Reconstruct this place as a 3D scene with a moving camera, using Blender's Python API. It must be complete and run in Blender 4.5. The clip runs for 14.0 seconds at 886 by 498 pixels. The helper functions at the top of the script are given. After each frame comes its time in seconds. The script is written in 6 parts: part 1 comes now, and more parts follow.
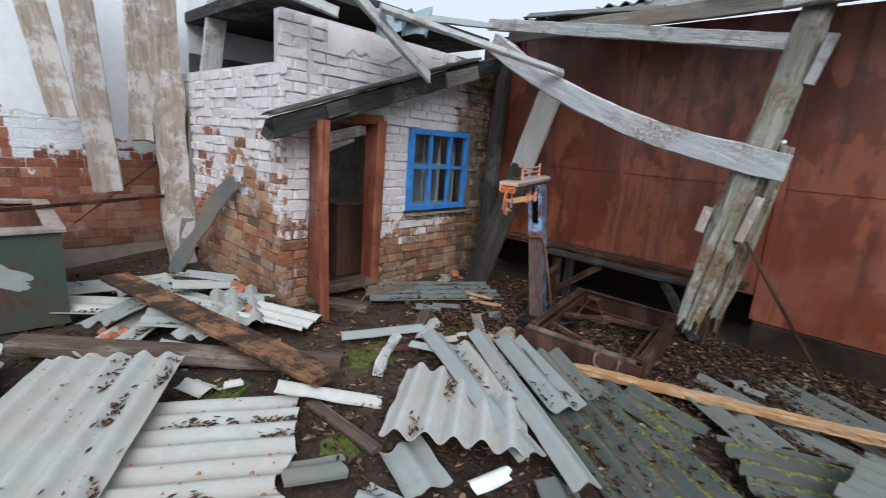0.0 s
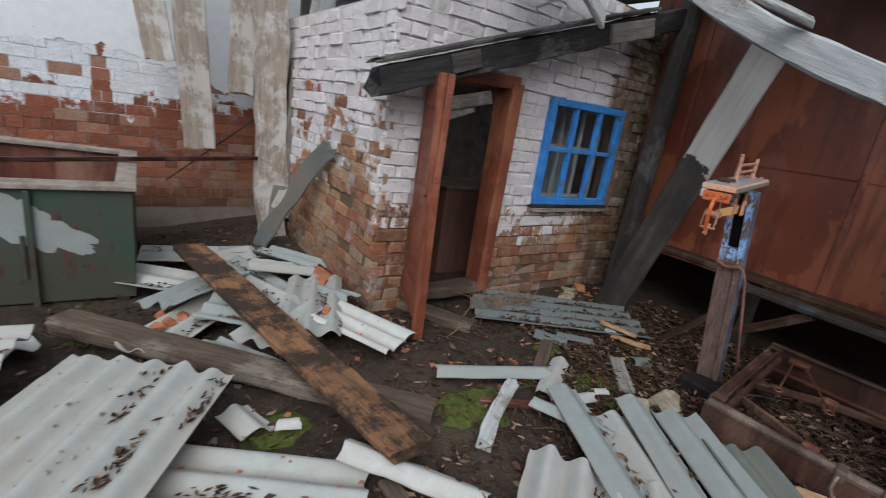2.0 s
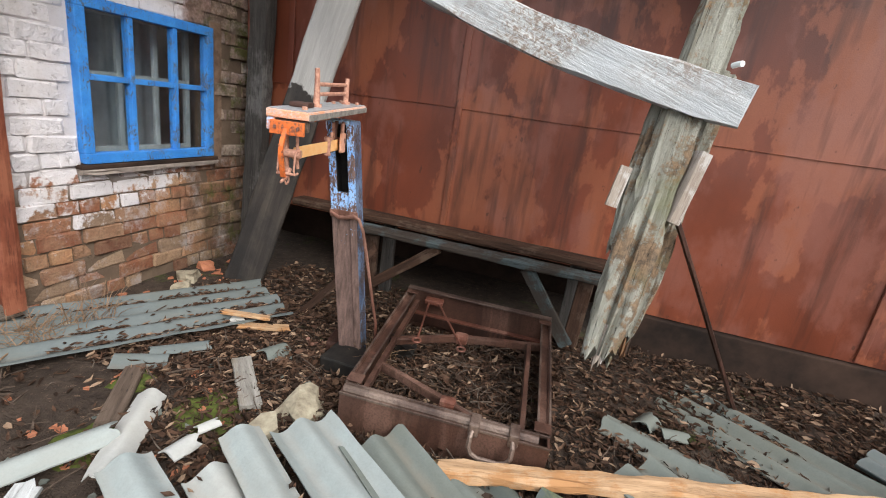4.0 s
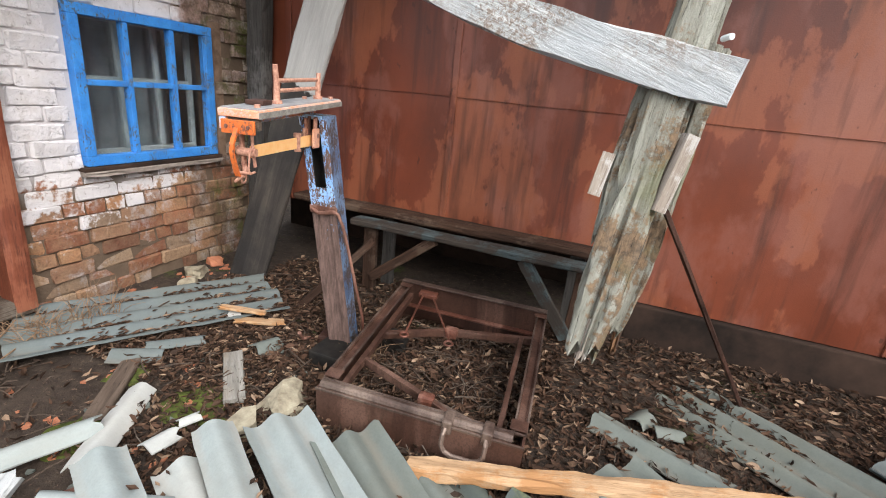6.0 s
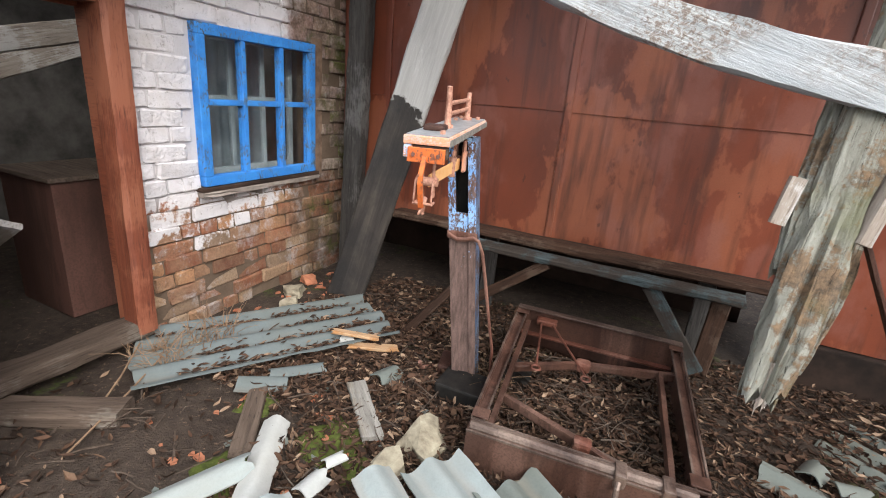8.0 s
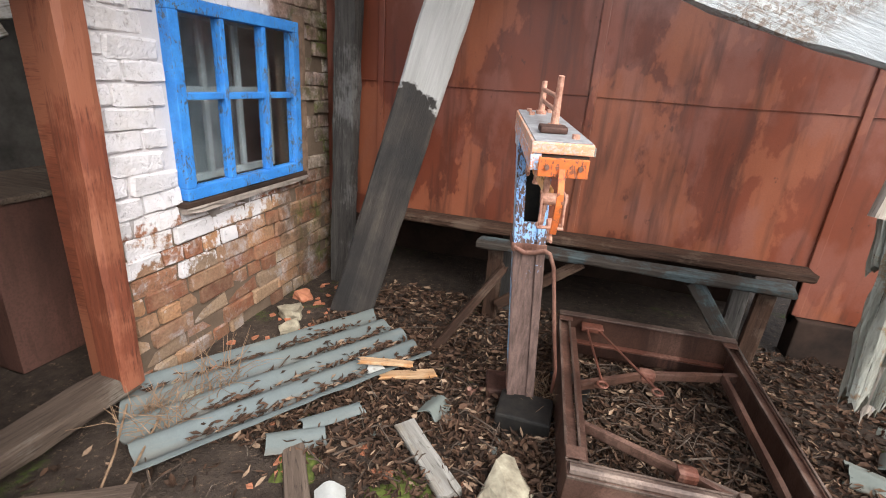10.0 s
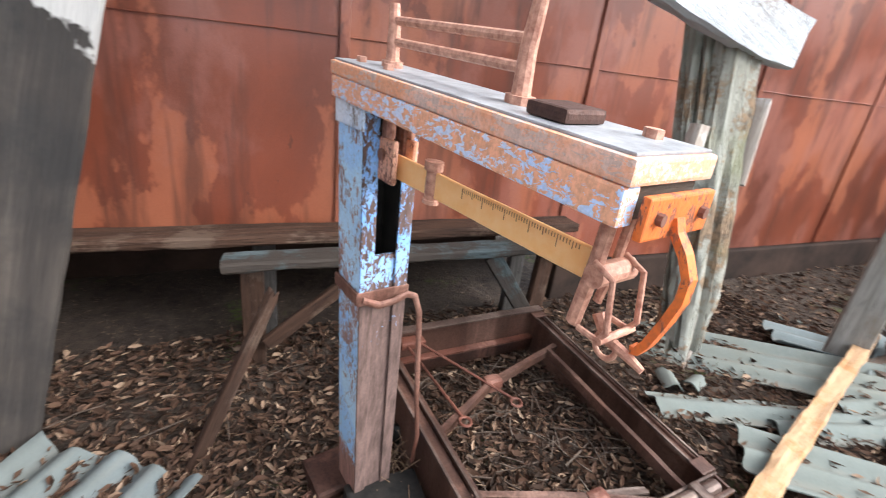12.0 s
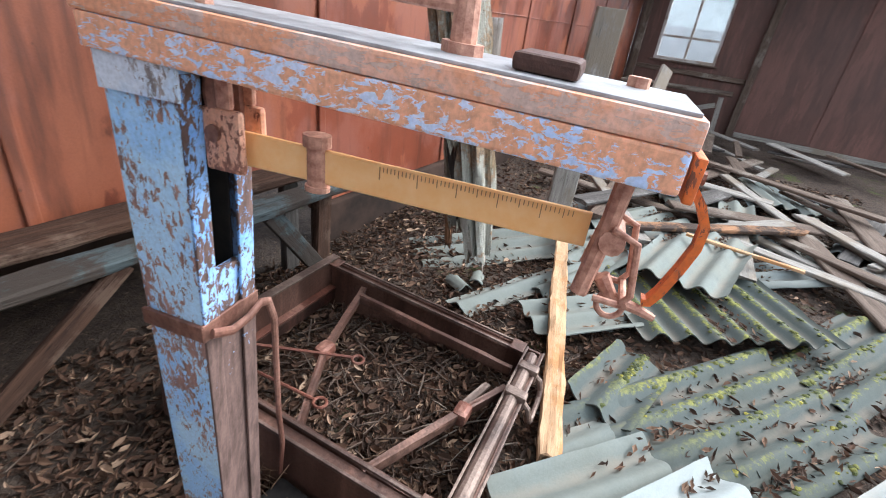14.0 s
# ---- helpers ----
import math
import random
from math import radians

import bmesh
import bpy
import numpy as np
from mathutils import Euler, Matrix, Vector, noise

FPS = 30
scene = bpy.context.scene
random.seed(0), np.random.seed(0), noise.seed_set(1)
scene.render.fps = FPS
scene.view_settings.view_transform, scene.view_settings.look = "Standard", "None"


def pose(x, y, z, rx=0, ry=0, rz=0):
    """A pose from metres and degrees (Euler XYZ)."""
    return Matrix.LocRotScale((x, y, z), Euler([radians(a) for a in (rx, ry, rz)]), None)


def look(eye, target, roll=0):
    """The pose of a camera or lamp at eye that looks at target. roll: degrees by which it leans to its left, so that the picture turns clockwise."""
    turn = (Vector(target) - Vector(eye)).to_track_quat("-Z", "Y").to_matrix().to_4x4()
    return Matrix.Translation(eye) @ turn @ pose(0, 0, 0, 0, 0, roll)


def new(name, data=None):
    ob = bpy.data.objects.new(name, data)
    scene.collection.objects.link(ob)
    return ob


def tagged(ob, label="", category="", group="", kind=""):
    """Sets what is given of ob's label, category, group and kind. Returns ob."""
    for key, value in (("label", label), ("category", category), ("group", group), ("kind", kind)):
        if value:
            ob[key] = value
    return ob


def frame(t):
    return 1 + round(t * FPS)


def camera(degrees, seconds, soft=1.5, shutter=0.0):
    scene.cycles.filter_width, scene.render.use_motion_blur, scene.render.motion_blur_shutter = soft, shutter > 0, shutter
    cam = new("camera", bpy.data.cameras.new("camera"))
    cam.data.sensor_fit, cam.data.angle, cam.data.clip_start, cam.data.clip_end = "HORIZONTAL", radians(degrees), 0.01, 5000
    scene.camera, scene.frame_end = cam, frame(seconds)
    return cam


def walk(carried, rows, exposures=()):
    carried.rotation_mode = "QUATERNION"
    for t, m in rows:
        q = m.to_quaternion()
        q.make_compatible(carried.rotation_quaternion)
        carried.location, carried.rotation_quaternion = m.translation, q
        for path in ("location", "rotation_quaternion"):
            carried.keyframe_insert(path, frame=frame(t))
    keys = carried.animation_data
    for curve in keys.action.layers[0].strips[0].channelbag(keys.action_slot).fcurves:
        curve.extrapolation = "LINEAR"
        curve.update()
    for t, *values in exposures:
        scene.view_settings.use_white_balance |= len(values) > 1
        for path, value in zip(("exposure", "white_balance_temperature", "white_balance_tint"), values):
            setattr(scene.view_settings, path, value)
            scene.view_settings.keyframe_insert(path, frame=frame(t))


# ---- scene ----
cam = camera(87.3, 14.0, soft=1.0, shutter=0.22)
PATH = [
    (0, (-0.014, -0.016, 1.624), (-1.337, 1.418, 1.182), 4.3),
    (0.5, (-0.299, 0.068, 1.628), (-1.842, 1.259, 1.181), 4.2),
    (1, (-0.549, 0.189, 1.552), (-2.203, 1.191, 1.041), 6.0),
    (1.5, (-0.879, 0.352, 1.535), (-2.533, 1.322, 0.965), 8.0),
    (2, (-0.985, 0.531, 1.525), (-2.54, 1.656, 0.961), 8.4),
    (2.5, (-1.039, 0.957, 1.476), (-2.339, 2.379, 0.94), 8.7),
    (3, (-0.986, 1.154, 1.429), (-1.877, 2.863, 0.896), 8.6),
    (3.5, (-1.06, 1.378, 1.434), (-1.652, 3.202, 0.865), 8.4),
    (4, (-1.11, 1.529, 1.454), (-1.618, 3.374, 0.876), 8.2),
    (4.2, (-1.081, 1.563, 1.45), (-1.565, 3.412, 0.862), 8.0),
    (6.5, (-0.855, 1.671, 1.517), (-1.555, 3.429, 0.869), 5.4),
    (7, (-1.033, 1.637, 1.529), (-1.762, 3.388, 0.895), 5.5),
    (7.5, (-1.254, 1.604, 1.502), (-1.981, 3.363, 0.887), 4.9),
    (7.7, (-1.33, 1.601, 1.5), (-2.102, 3.338, 0.879), 5.1),
    (9.8, (-1.972, 1.777, 1.47), (-2.543, 3.575, 0.804), 4.7),
    (10, (-2.055, 1.752, 1.497), (-2.566, 3.561, 0.814), 4.1),
    (10.5, (-2.189, 1.823, 1.465), (-2.598, 3.668, 0.81), 2.9),
    (11, (-2.396, 2.18, 1.371), (-2.588, 4.049, 0.685), 2.8),
    (11.5, (-2.479, 2.493, 1.408), (-2.232, 4.333, 0.664), 4.2),
    (12, (-2.509, 2.593, 1.439), (-1.728, 4.267, 0.673), 7.1),
    (12.5, (-2.649, 2.727, 1.44), (-1.382, 4.035, 0.613), 9.3),
    (13, (-2.719, 2.798, 1.436), (-1.353, 3.965, 0.558), 7.8),
    (13.5, (-2.705, 2.836, 1.426), (-1.25, 3.867, 0.522), 7.5),
    (14, (-2.638, 2.905, 1.429), (-1.067, 3.742, 0.52), 7.6),
]
walk(cam, [(t, look(eye, target, roll)) for t, eye, target, roll in PATH],
     exposures=[(0.0, 0.25, 5950, 9), (1.0, -0.2, 6000, 9), (2.0, -0.08, 6100, 9), (3.0, 0.53, 6550, 10), (4.0, 0.95, 6450, 10), (6.5, 1.1, 6400, 10), (7.5, 1.1, 6350, 10), (10.0, 1.3, 6400, 10), (11.0, 1.35, 6350, 10), (12.0, 1.8, 6100, 10), (13.0, 1.65, 5950, 10), (14.0, 1.65, 5950, 10)])  # end of walk

# ---- world and light ----
world = bpy.data.worlds.new("overcast_sky")
scene.world = world
world.use_nodes = True
wn = world.node_tree.nodes
sky = wn.new("ShaderNodeTexSky")
sky.sky_type, sky.sun_disc = "NISHITA", False
sky.sun_elevation, sky.sun_rotation = radians(40), radians(129)
sky.air_density, sky.dust_density, sky.ozone_density = 1.0, 6.0, 1.0
veil = wn.new("ShaderNodeMix")
veil.data_type = "RGBA"
veil.inputs[0].default_value = 0.75
veil.inputs[7].default_value = (9.0, 9.4, 9.9, 1)
world.node_tree.links.new(sky.outputs[0], veil.inputs[6])
world.node_tree.links.new(veil.outputs[2], wn["Background"].inputs[0])
wn["Background"].inputs[1].default_value = 0.095
sun_data = bpy.data.lights.new("sun", "SUN")
sun_data.energy, sun_data.angle, sun_data.color = 1.9, radians(45), (1.0, 0.98, 0.95)
sun = new("sun", sun_data)
sun.matrix_world = look((7.0, -5.6, 7.6), (0, 0, 0))

# ---- materials ----


class Mat:
    """A node material with a few short ways to add nodes."""

    def __init__(self, name, rough=0.8, metal=0.0, coords="position", stretch=(1, 1, 1)):
        self.m = bpy.data.materials.new(name)
        self.m.use_nodes = True
        self.nt = self.m.node_tree
        self.b = self.nt.nodes["Principled BSDF"]
        self.b.inputs["Roughness"].default_value = rough
        self.b.inputs["Metallic"].default_value = metal
        self.b.inputs["Specular IOR Level"].default_value = 0.2 if rough >= 0.8 else 0.5
        if coords == "position":
            src = self.nt.nodes.new("ShaderNodeNewGeometry").outputs["Position"]
        else:
            src = self.nt.nodes.new("ShaderNodeTexCoord").outputs["Object"]
        mp = self.nt.nodes.new("ShaderNodeMapping")
        mp.inputs["Scale"].default_value = stretch
        self.link(src, mp.inputs[0])
        self.raw, self.vec = src, mp.outputs[0]

    def link(self, a, b):
        self.nt.links.new(a, b)

    def noise(self, scale, detail=4, rough=0.6, distort=0.0, vec=None):
        n = self.nt.nodes.new("ShaderNodeTexNoise")
        n.inputs["Scale"].default_value, n.inputs["Detail"].default_value = scale, detail
        n.inputs["Roughness"].default_value, n.inputs["Distortion"].default_value = rough, distort
        self.link(vec or self.vec, n.inputs["Vector"])
        return n.outputs[0]

    def ramp(self, fac, stops):
        r = self.nt.nodes.new("ShaderNodeValToRGB")
        while len(r.color_ramp.elements) < len(stops):
            r.color_ramp.elements.new(0.5)
        for e, (p, c) in zip(r.color_ramp.elements, stops):
            e.position = p
            e.color = (c, c, c, 1) if isinstance(c, (int, float)) else (*c, 1)
        self.link(fac, r.inputs[0])
        return r.outputs[0]

    def mix(self, fac, a, b, mode="MIX"):
        x = self.nt.nodes.new("ShaderNodeMix")
        x.data_type, x.blend_type = "RGBA", mode
        for sock, v in ((x.inputs[0], fac), (x.inputs[6], a), (x.inputs[7], b)):
            if isinstance(v, (int, float)):
                sock.default_value = v
            elif isinstance(v, tuple):
                sock.default_value = (*v, 1)
            else:
                self.link(v, sock)
        return x.outputs[2]

    def math(self, op, a, b=0.0, clamp=False):
        x = self.nt.nodes.new("ShaderNodeMath")
        x.operation, x.use_clamp = op, clamp
        for sock, v in zip(x.inputs, (a, b)):
            if isinstance(v, (int, float)):
                sock.default_value = v
            else:
                self.link(v, sock)
        return x.outputs[0]

    def axis(self, k, lo, hi, vec=None):
        """0 to 1 as the coordinate k goes from lo to hi."""
        s = self.nt.nodes.new("ShaderNodeSeparateXYZ")
        self.link(vec or self.raw, s.inputs[0])
        r = self.nt.nodes.new("ShaderNodeMapRange")
        self.link(s.outputs[k], r.inputs[0])
        r.inputs[1].default_value, r.inputs[2].default_value = lo, hi
        return r.outputs[0]

    def random(self, island=False):
        if island:
            return self.nt.nodes.new("ShaderNodeNewGeometry").outputs["Random Per Island"]
        return self.nt.nodes.new("ShaderNodeObjectInfo").outputs["Random"]

    def done(self, colour, bump=None, strength=0.3, distance=0.01, rough=None):
        if isinstance(colour, tuple):
            self.b.inputs["Base Color"].default_value = (*colour, 1)
        else:
            self.link(colour, self.b.inputs["Base Color"])
        if bump is not None:
            n = self.nt.nodes.new("ShaderNodeBump")
            n.inputs["Strength"].default_value, n.inputs["Distance"].default_value = strength, distance
            self.link(bump, n.inputs["Height"])
            self.link(n.outputs[0], self.b.inputs["Normal"])
        if rough is not None:
            self.link(rough, self.b.inputs["Roughness"])
        return self.m


def brick_material(name, paint, lo, hi, band, island, moss=None, dirt=0.5, whole=0.5, pale=0.75, scar=None, red=False):
    """Worn brick. Whitewash of the colour paint is left where it has not yet flaked, the more the higher up between lo and hi."""
    k = Mat(name, 0.9)
    big, mid, fine = k.noise(1.1, 5, 0.6), k.noise(9, 5, 0.7), k.noise(70, 3, 0.7)
    tone = k.ramp(k.random(island), [(0, (0.15, 0.058, 0.036)), (0.2, (0.34, 0.11, 0.052)), (0.4, (0.27, 0.15, 0.095)), (0.6, (0.44, 0.22, 0.11)), (0.8, (0.46, 0.33, 0.22)), (1, (0.21, 0.14, 0.10))])
    if red:
        tone = k.ramp(k.random(island), [(0, (0.17, 0.05, 0.032)), (0.5, (0.30, 0.085, 0.045)), (0.8, (0.36, 0.13, 0.075)), (1, (0.38, 0.22, 0.15))])
    raw = k.mix(k.ramp(mid, [(0.35, 0.0), (0.75, pale)]), tone, (0.42, 0.29, 0.18))
    raw = k.mix(k.ramp(fine, [(0.3, 0.45), (0.6, 0.0)]), raw, (0.12, 0.07, 0.05))
    raw = k.mix(k.ramp(k.noise(5.5, 6, 0.75), [(0.52, 0.0), (0.66, pale)]), raw, tuple(0.4 * c + 0.22 for c in paint))
    white = k.mix(k.ramp(mid, [(0.3, 0.0), (0.7, 1.0)]), paint, tuple(c * 0.86 for c in paint))
    white = k.mix(k.ramp(k.noise(3.2, 6, 0.7), [(0.52, 0.0), (0.8, 0.55)]), white, (0.47, 0.40, 0.33))
    height = k.math("ADD", k.axis(2, lo, hi), k.math("MULTIPLY", k.math("SUBTRACT", big, 0.5), band))
    height = k.math("ADD", height, k.math("MULTIPLY", k.math("SUBTRACT", k.random(island), 0.5), whole))
    height = k.math("ADD", height, k.math("MULTIPLY", k.math("SUBTRACT", mid, 0.5), 0.9))
    if scar:
        near_ = k.math("MULTIPLY", k.axis(1, scar[0], scar[1]), k.axis(1, scar[2], scar[1]))
        height = k.math("SUBTRACT", height, k.math("MULTIPLY", near_, k.math("MULTIPLY", k.random(island), 2.1)))
        height = k.math("SUBTRACT", height, k.ramp(k.random(island), [(0.955, 0.0), (0.965, 0.9)]))
    mask = k.ramp(height, [(0.46, 0.0), (0.54, 1.0)])
    if moss:
        keep = k.math("ADD", k.axis(1, *moss), k.math("MULTIPLY", k.math("SUBTRACT", k.noise(2.4, 5, 0.7), 0.5), 1.3))
        mask = k.math("MULTIPLY", mask, k.ramp(keep, [(0.35, 1.0), (0.6, 0.25)]))
    col = k.mix(mask, raw, white)
    if moss:
        green = k.math("MULTIPLY", k.ramp(keep, [(0.55, 0.0), (0.85, 1.0)]), k.ramp(k.noise(4, 6, 0.8), [(0.48, 0.0), (0.62, 1.0)]))
        soot = k.math("MULTIPLY", k.ramp(keep, [(0.40, 0.0), (0.62, 0.8)]), k.ramp(k.noise(7, 6, 0.75), [(0.36, 0.0), (0.58, 1.0)]))
        col = k.mix(soot, col, (0.085, 0.055, 0.036))
        col = k.mix(green, col, k.mix(fine, (0.04, 0.045, 0.016), (0.15, 0.145, 0.045)))
    grime = k.math("MULTIPLY", k.ramp(k.math("ADD", k.axis(2, 0.0, 1.0), k.math("MULTIPLY", big, 0.8)), [(0.4, 1.0), (0.95, 0.0)]), dirt)
    col = k.mix(grime, col, (0.09, 0.065, 0.045))
    pits = k.noise(30, 5, 0.75, 0.4)
    col = k.mix(k.ramp(pits, [(0.30, 0.55), (0.42, 0.0)]), col, (0.11, 0.07, 0.05))
    bump = k.math("ADD", k.math("ADD", k.math("MULTIPLY", mid, 0.9), pits), k.math("MULTIPLY", fine, 0.35))
    return k.done(col, bump, 1.0, 0.012)


HOUSE_PAINT, WALL_PAINT = (0.76, 0.725, 0.735), (0.80, 0.83, 0.87)
brick_house = brick_material("whitewashed_house_brick", HOUSE_PAINT, 0.25, 1.25, 1.2, False, (3.85, 4.75), 0.3, 0.22, 0.58)
brick_house_j = brick_material("whitewashed_house_brick_rest", HOUSE_PAINT, 0.25, 1.25, 1.2, True, (3.85, 4.75), 0.3, 0.22, 0.58)
brick_side = brick_material("worn_side_brick", HOUSE_PAINT, 0.2, 2.2, 1.4, False, None, 0.3, 0.4, 0.5)
brick_side_j = brick_material("worn_side_brick_rest", HOUSE_PAINT, 0.2, 2.2, 1.4, True, None, 0.3, 0.4, 0.5)
brick_white = brick_material("whitewashed_back_brick", WALL_PAINT, 0.85, 1.55, 0.7, False, None, 0.7, 0.35, 0.2, (0.30, 0.40, 0.50), True)
brick_white_j = brick_material("whitewashed_back_brick_rest", WALL_PAINT, 0.85, 1.55, 0.7, True, None, 0.7, 0.35, 0.2, (0.30, 0.40, 0.50), True)


def mortar_material(name, paint, lo, hi, shade=0.8, lime=((0.06, 0.042, 0.03), (0.21, 0.15, 0.105)), bare=None):
    k = Mat(name, 0.95)
    mid = k.noise(6, 6, 0.7)
    old = k.mix(mid, *lime)
    h = k.math("ADD", k.axis(2, lo, hi), k.math("MULTIPLY", k.math("SUBTRACT", k.noise(1.1, 5), 0.5), 0.9))
    if bare:
        h = k.math("SUBTRACT", h, k.math("MULTIPLY", k.axis(1, *bare), 2.0))
    return k.done(k.mix(k.ramp(h, [(0.4, 0.0), (0.6, 0.8)]), old, tuple(c * shade for c in paint)), k.noise(40, 4, 0.7), 0.8, 0.01)


mortar_house = mortar_material("old_mortar_house", HOUSE_PAINT, 0.4, 1.3, 0.90, bare=(4.1, 4.5))
mortar_white = mortar_material("old_mortar_back_wall", WALL_PAINT, 0.85, 1.35, 1.0, ((0.13, 0.10, 0.085), (0.34, 0.29, 0.25)))


def rust_material(name, dark, mid, light, streak=1.0, rough=0.62, metal=0.25):
    k = Mat(name, rough, metal)
    mp = k.nt.nodes.new("ShaderNodeMapping")
    mp.inputs["Scale"].default_value = (2.8, 2.8, 0.5)
    k.link(k.raw, mp.inputs[0])
    runs, blot, fine = k.noise(2.2, 6, 0.6, 0.3, mp.outputs[0]), k.noise(0.9, 7, 0.6, 0.2, mp.outputs[0]), k.noise(95, 3, 0.6)
    col = k.mix(k.ramp(runs, [(0.33, 0.0), (0.66, 1.0)]), dark, mid)
    col = k.mix(k.ramp(blot, [(0.47, 0.0), (0.51, 0.45 * streak), (0.68, 0.9 * streak)]), col, light)
    edge = k.noise(0.62, 8, 0.66, 0.1, mp.outputs[0])
    col = k.mix(k.ramp(edge, [(0.50, 0.0), (0.53, 0.5), (0.66, 0.25)]), col, tuple(c * 0.8 for c in dark))
    col = k.mix(k.ramp(k.noise(9, 6, 0.6, 0.0, mp.outputs[0]), [(0.58, 0.0), (0.64, 0.4)]), col, dark)
    col = k.mix(k.ramp(fine, [(0.35, 0.35), (0.55, 0.0)]), col, tuple(c * 0.5 for c in dark))
    rg = k.ramp(blot, [(0.3, rough - 0.12), (0.8, rough + 0.2)])
    return k.done(col, k.math("ADD", k.math("MULTIPLY", fine, 0.6), blot), 0.3, 0.01, rg)




def sheet_steel():
    """Smooth rust-red steel: broad clouds, sagging tide marks, dark runs and pitted spots, with a dull sheen."""
    k = Mat("rusty_sheet_steel", 0.42, 0.0)
    tall = k.nt.nodes.new("ShaderNodeMapping")
    tall.inputs["Scale"].default_value = (1.0, 1.0, 0.55)
    k.link(k.raw, tall.inputs[0])
    thin = k.nt.nodes.new("ShaderNodeMapping")
    thin.inputs["Scale"].default_value = (7.0, 7.0, 0.7)
    k.link(k.raw, thin.inputs[0])
    cloud, tide = k.noise(1.3, 5, 0.55, 0.3, tall.outputs[0]), k.noise(1.9, 7, 0.6, 0.1, tall.outputs[0])
    runs, spots, fine = k.noise(1.6, 4, 0.55, 0.2, thin.outputs[0]), k.noise(16, 3, 0.6, 0.0, tall.outputs[0]), k.noise(140, 3, 0.6)
    col = k.mix(k.ramp(cloud, [(0.36, 0.0), (0.64, 1.0)]), (0.098, 0.028, 0.016), (0.205, 0.052, 0.025))
    col = k.mix(k.ramp(tide, [(0.515, 0.0), (0.535, 0.5), (0.70, 0.8)]), col, (0.35, 0.115, 0.055))
    col = k.mix(k.ramp(k.noise(2.6, 6, 0.6, 0.0, tall.outputs[0]), [(0.50, 0.0), (0.57, 0.4), (0.72, 0.65)]), col, (0.27, 0.112, 0.084))
    col = k.mix(k.ramp(runs, [(0.52, 0.0), (0.68, 0.65)]), col, (0.060, 0.022, 0.015))
    col = k.mix(k.ramp(spots, [(0.68, 0.0), (0.72, 0.6)]), col, (0.060, 0.022, 0.016))
    col = k.mix(k.ramp(fine, [(0.35, 0.10), (0.55, 0.0)]), col, (0.06, 0.018, 0.01))
    rg = k.ramp(tide, [(0.35, 0.30), (0.7, 0.50)])
    return k.done(col, k.math("ADD", k.math("MULTIPLY", fine, 0.25), cloud), 0.22, 0.012, rg)


rust_wall = sheet_steel()
rust_dark = rust_material("dark_rusty_iron", (0.03, 0.016, 0.012), (0.085, 0.035, 0.024), (0.19, 0.095, 0.07), 0.8, 0.5, 0.5)
rust_red = rust_material("red_rusty_iron", (0.10, 0.035, 0.022), (0.23, 0.085, 0.055), (0.42, 0.24, 0.18), 0.8, 0.55, 0.3)
rust_rim = rust_material("worn_brown_iron_rim", (0.06, 0.038, 0.03), (0.15, 0.10, 0.08), (0.30, 0.225, 0.18), 0.8, 0.45, 0.4)
rust_frame = rust_material("brown_rusty_frame_iron", (0.055, 0.026, 0.018), (0.15, 0.075, 0.052), (0.27, 0.155, 0.115), 0.7, 0.5, 0.3)
rust_brown = rust_material("brown_painted_sheet", (0.072, 0.035, 0.026), (0.145, 0.064, 0.047), (0.21, 0.10, 0.076), 0.6, 0.6, 0.05)


def wood_material(name, dark, light, patch=None, amount=0.5, rough=0.85, ring=1.0, spread=1.1):
    """Boards: grain runs along the board's own x."""
    k = Mat(name, rough, 0.0, "object", (0.6, 9, 9))
    grain, fine = k.noise(3.2, 6, 0.7, 0.6), k.noise(16, 3, 0.7)
    wide = k.noise(spread, 6, 0.7, 0.0, k.raw)
    col = k.mix(k.ramp(grain, [(0.3, 0.0), (0.7, 1.0)]), dark, light)
    col = k.mix(k.ramp(fine, [(0.28, 0.75), (0.45, 0.0)]), col, tuple(c * 0.3 for c in dark))
    if patch:
        col = k.mix(k.ramp(k.math("ADD", wide, k.math("MULTIPLY", k.math("SUBTRACT", fine, 0.5), 0.25)), [(0.62 - amount * 0.3, 0.0), (0.70 - amount * 0.3, 0.9)]), col, patch)
    col = k.mix(k.math("MULTIPLY", k.random(), 0.35), col, tuple(c * 0.55 for c in dark))
    return k.done(col, k.math("ADD", grain, k.math("MULTIPLY", fine, 0.6)), 0.6 * ring, 0.006)


wood_grey = wood_material("weathered_grey_wood", (0.15, 0.135, 0.115), (0.38, 0.36, 0.325), (0.22, 0.18, 0.135), 0.4)
wood_pale = wood_material("pale_grey_wood", (0.33, 0.335, 0.33), (0.58, 0.60, 0.60), (0.26, 0.235, 0.20), 0.30, 0.85, 2.2, 5.0)


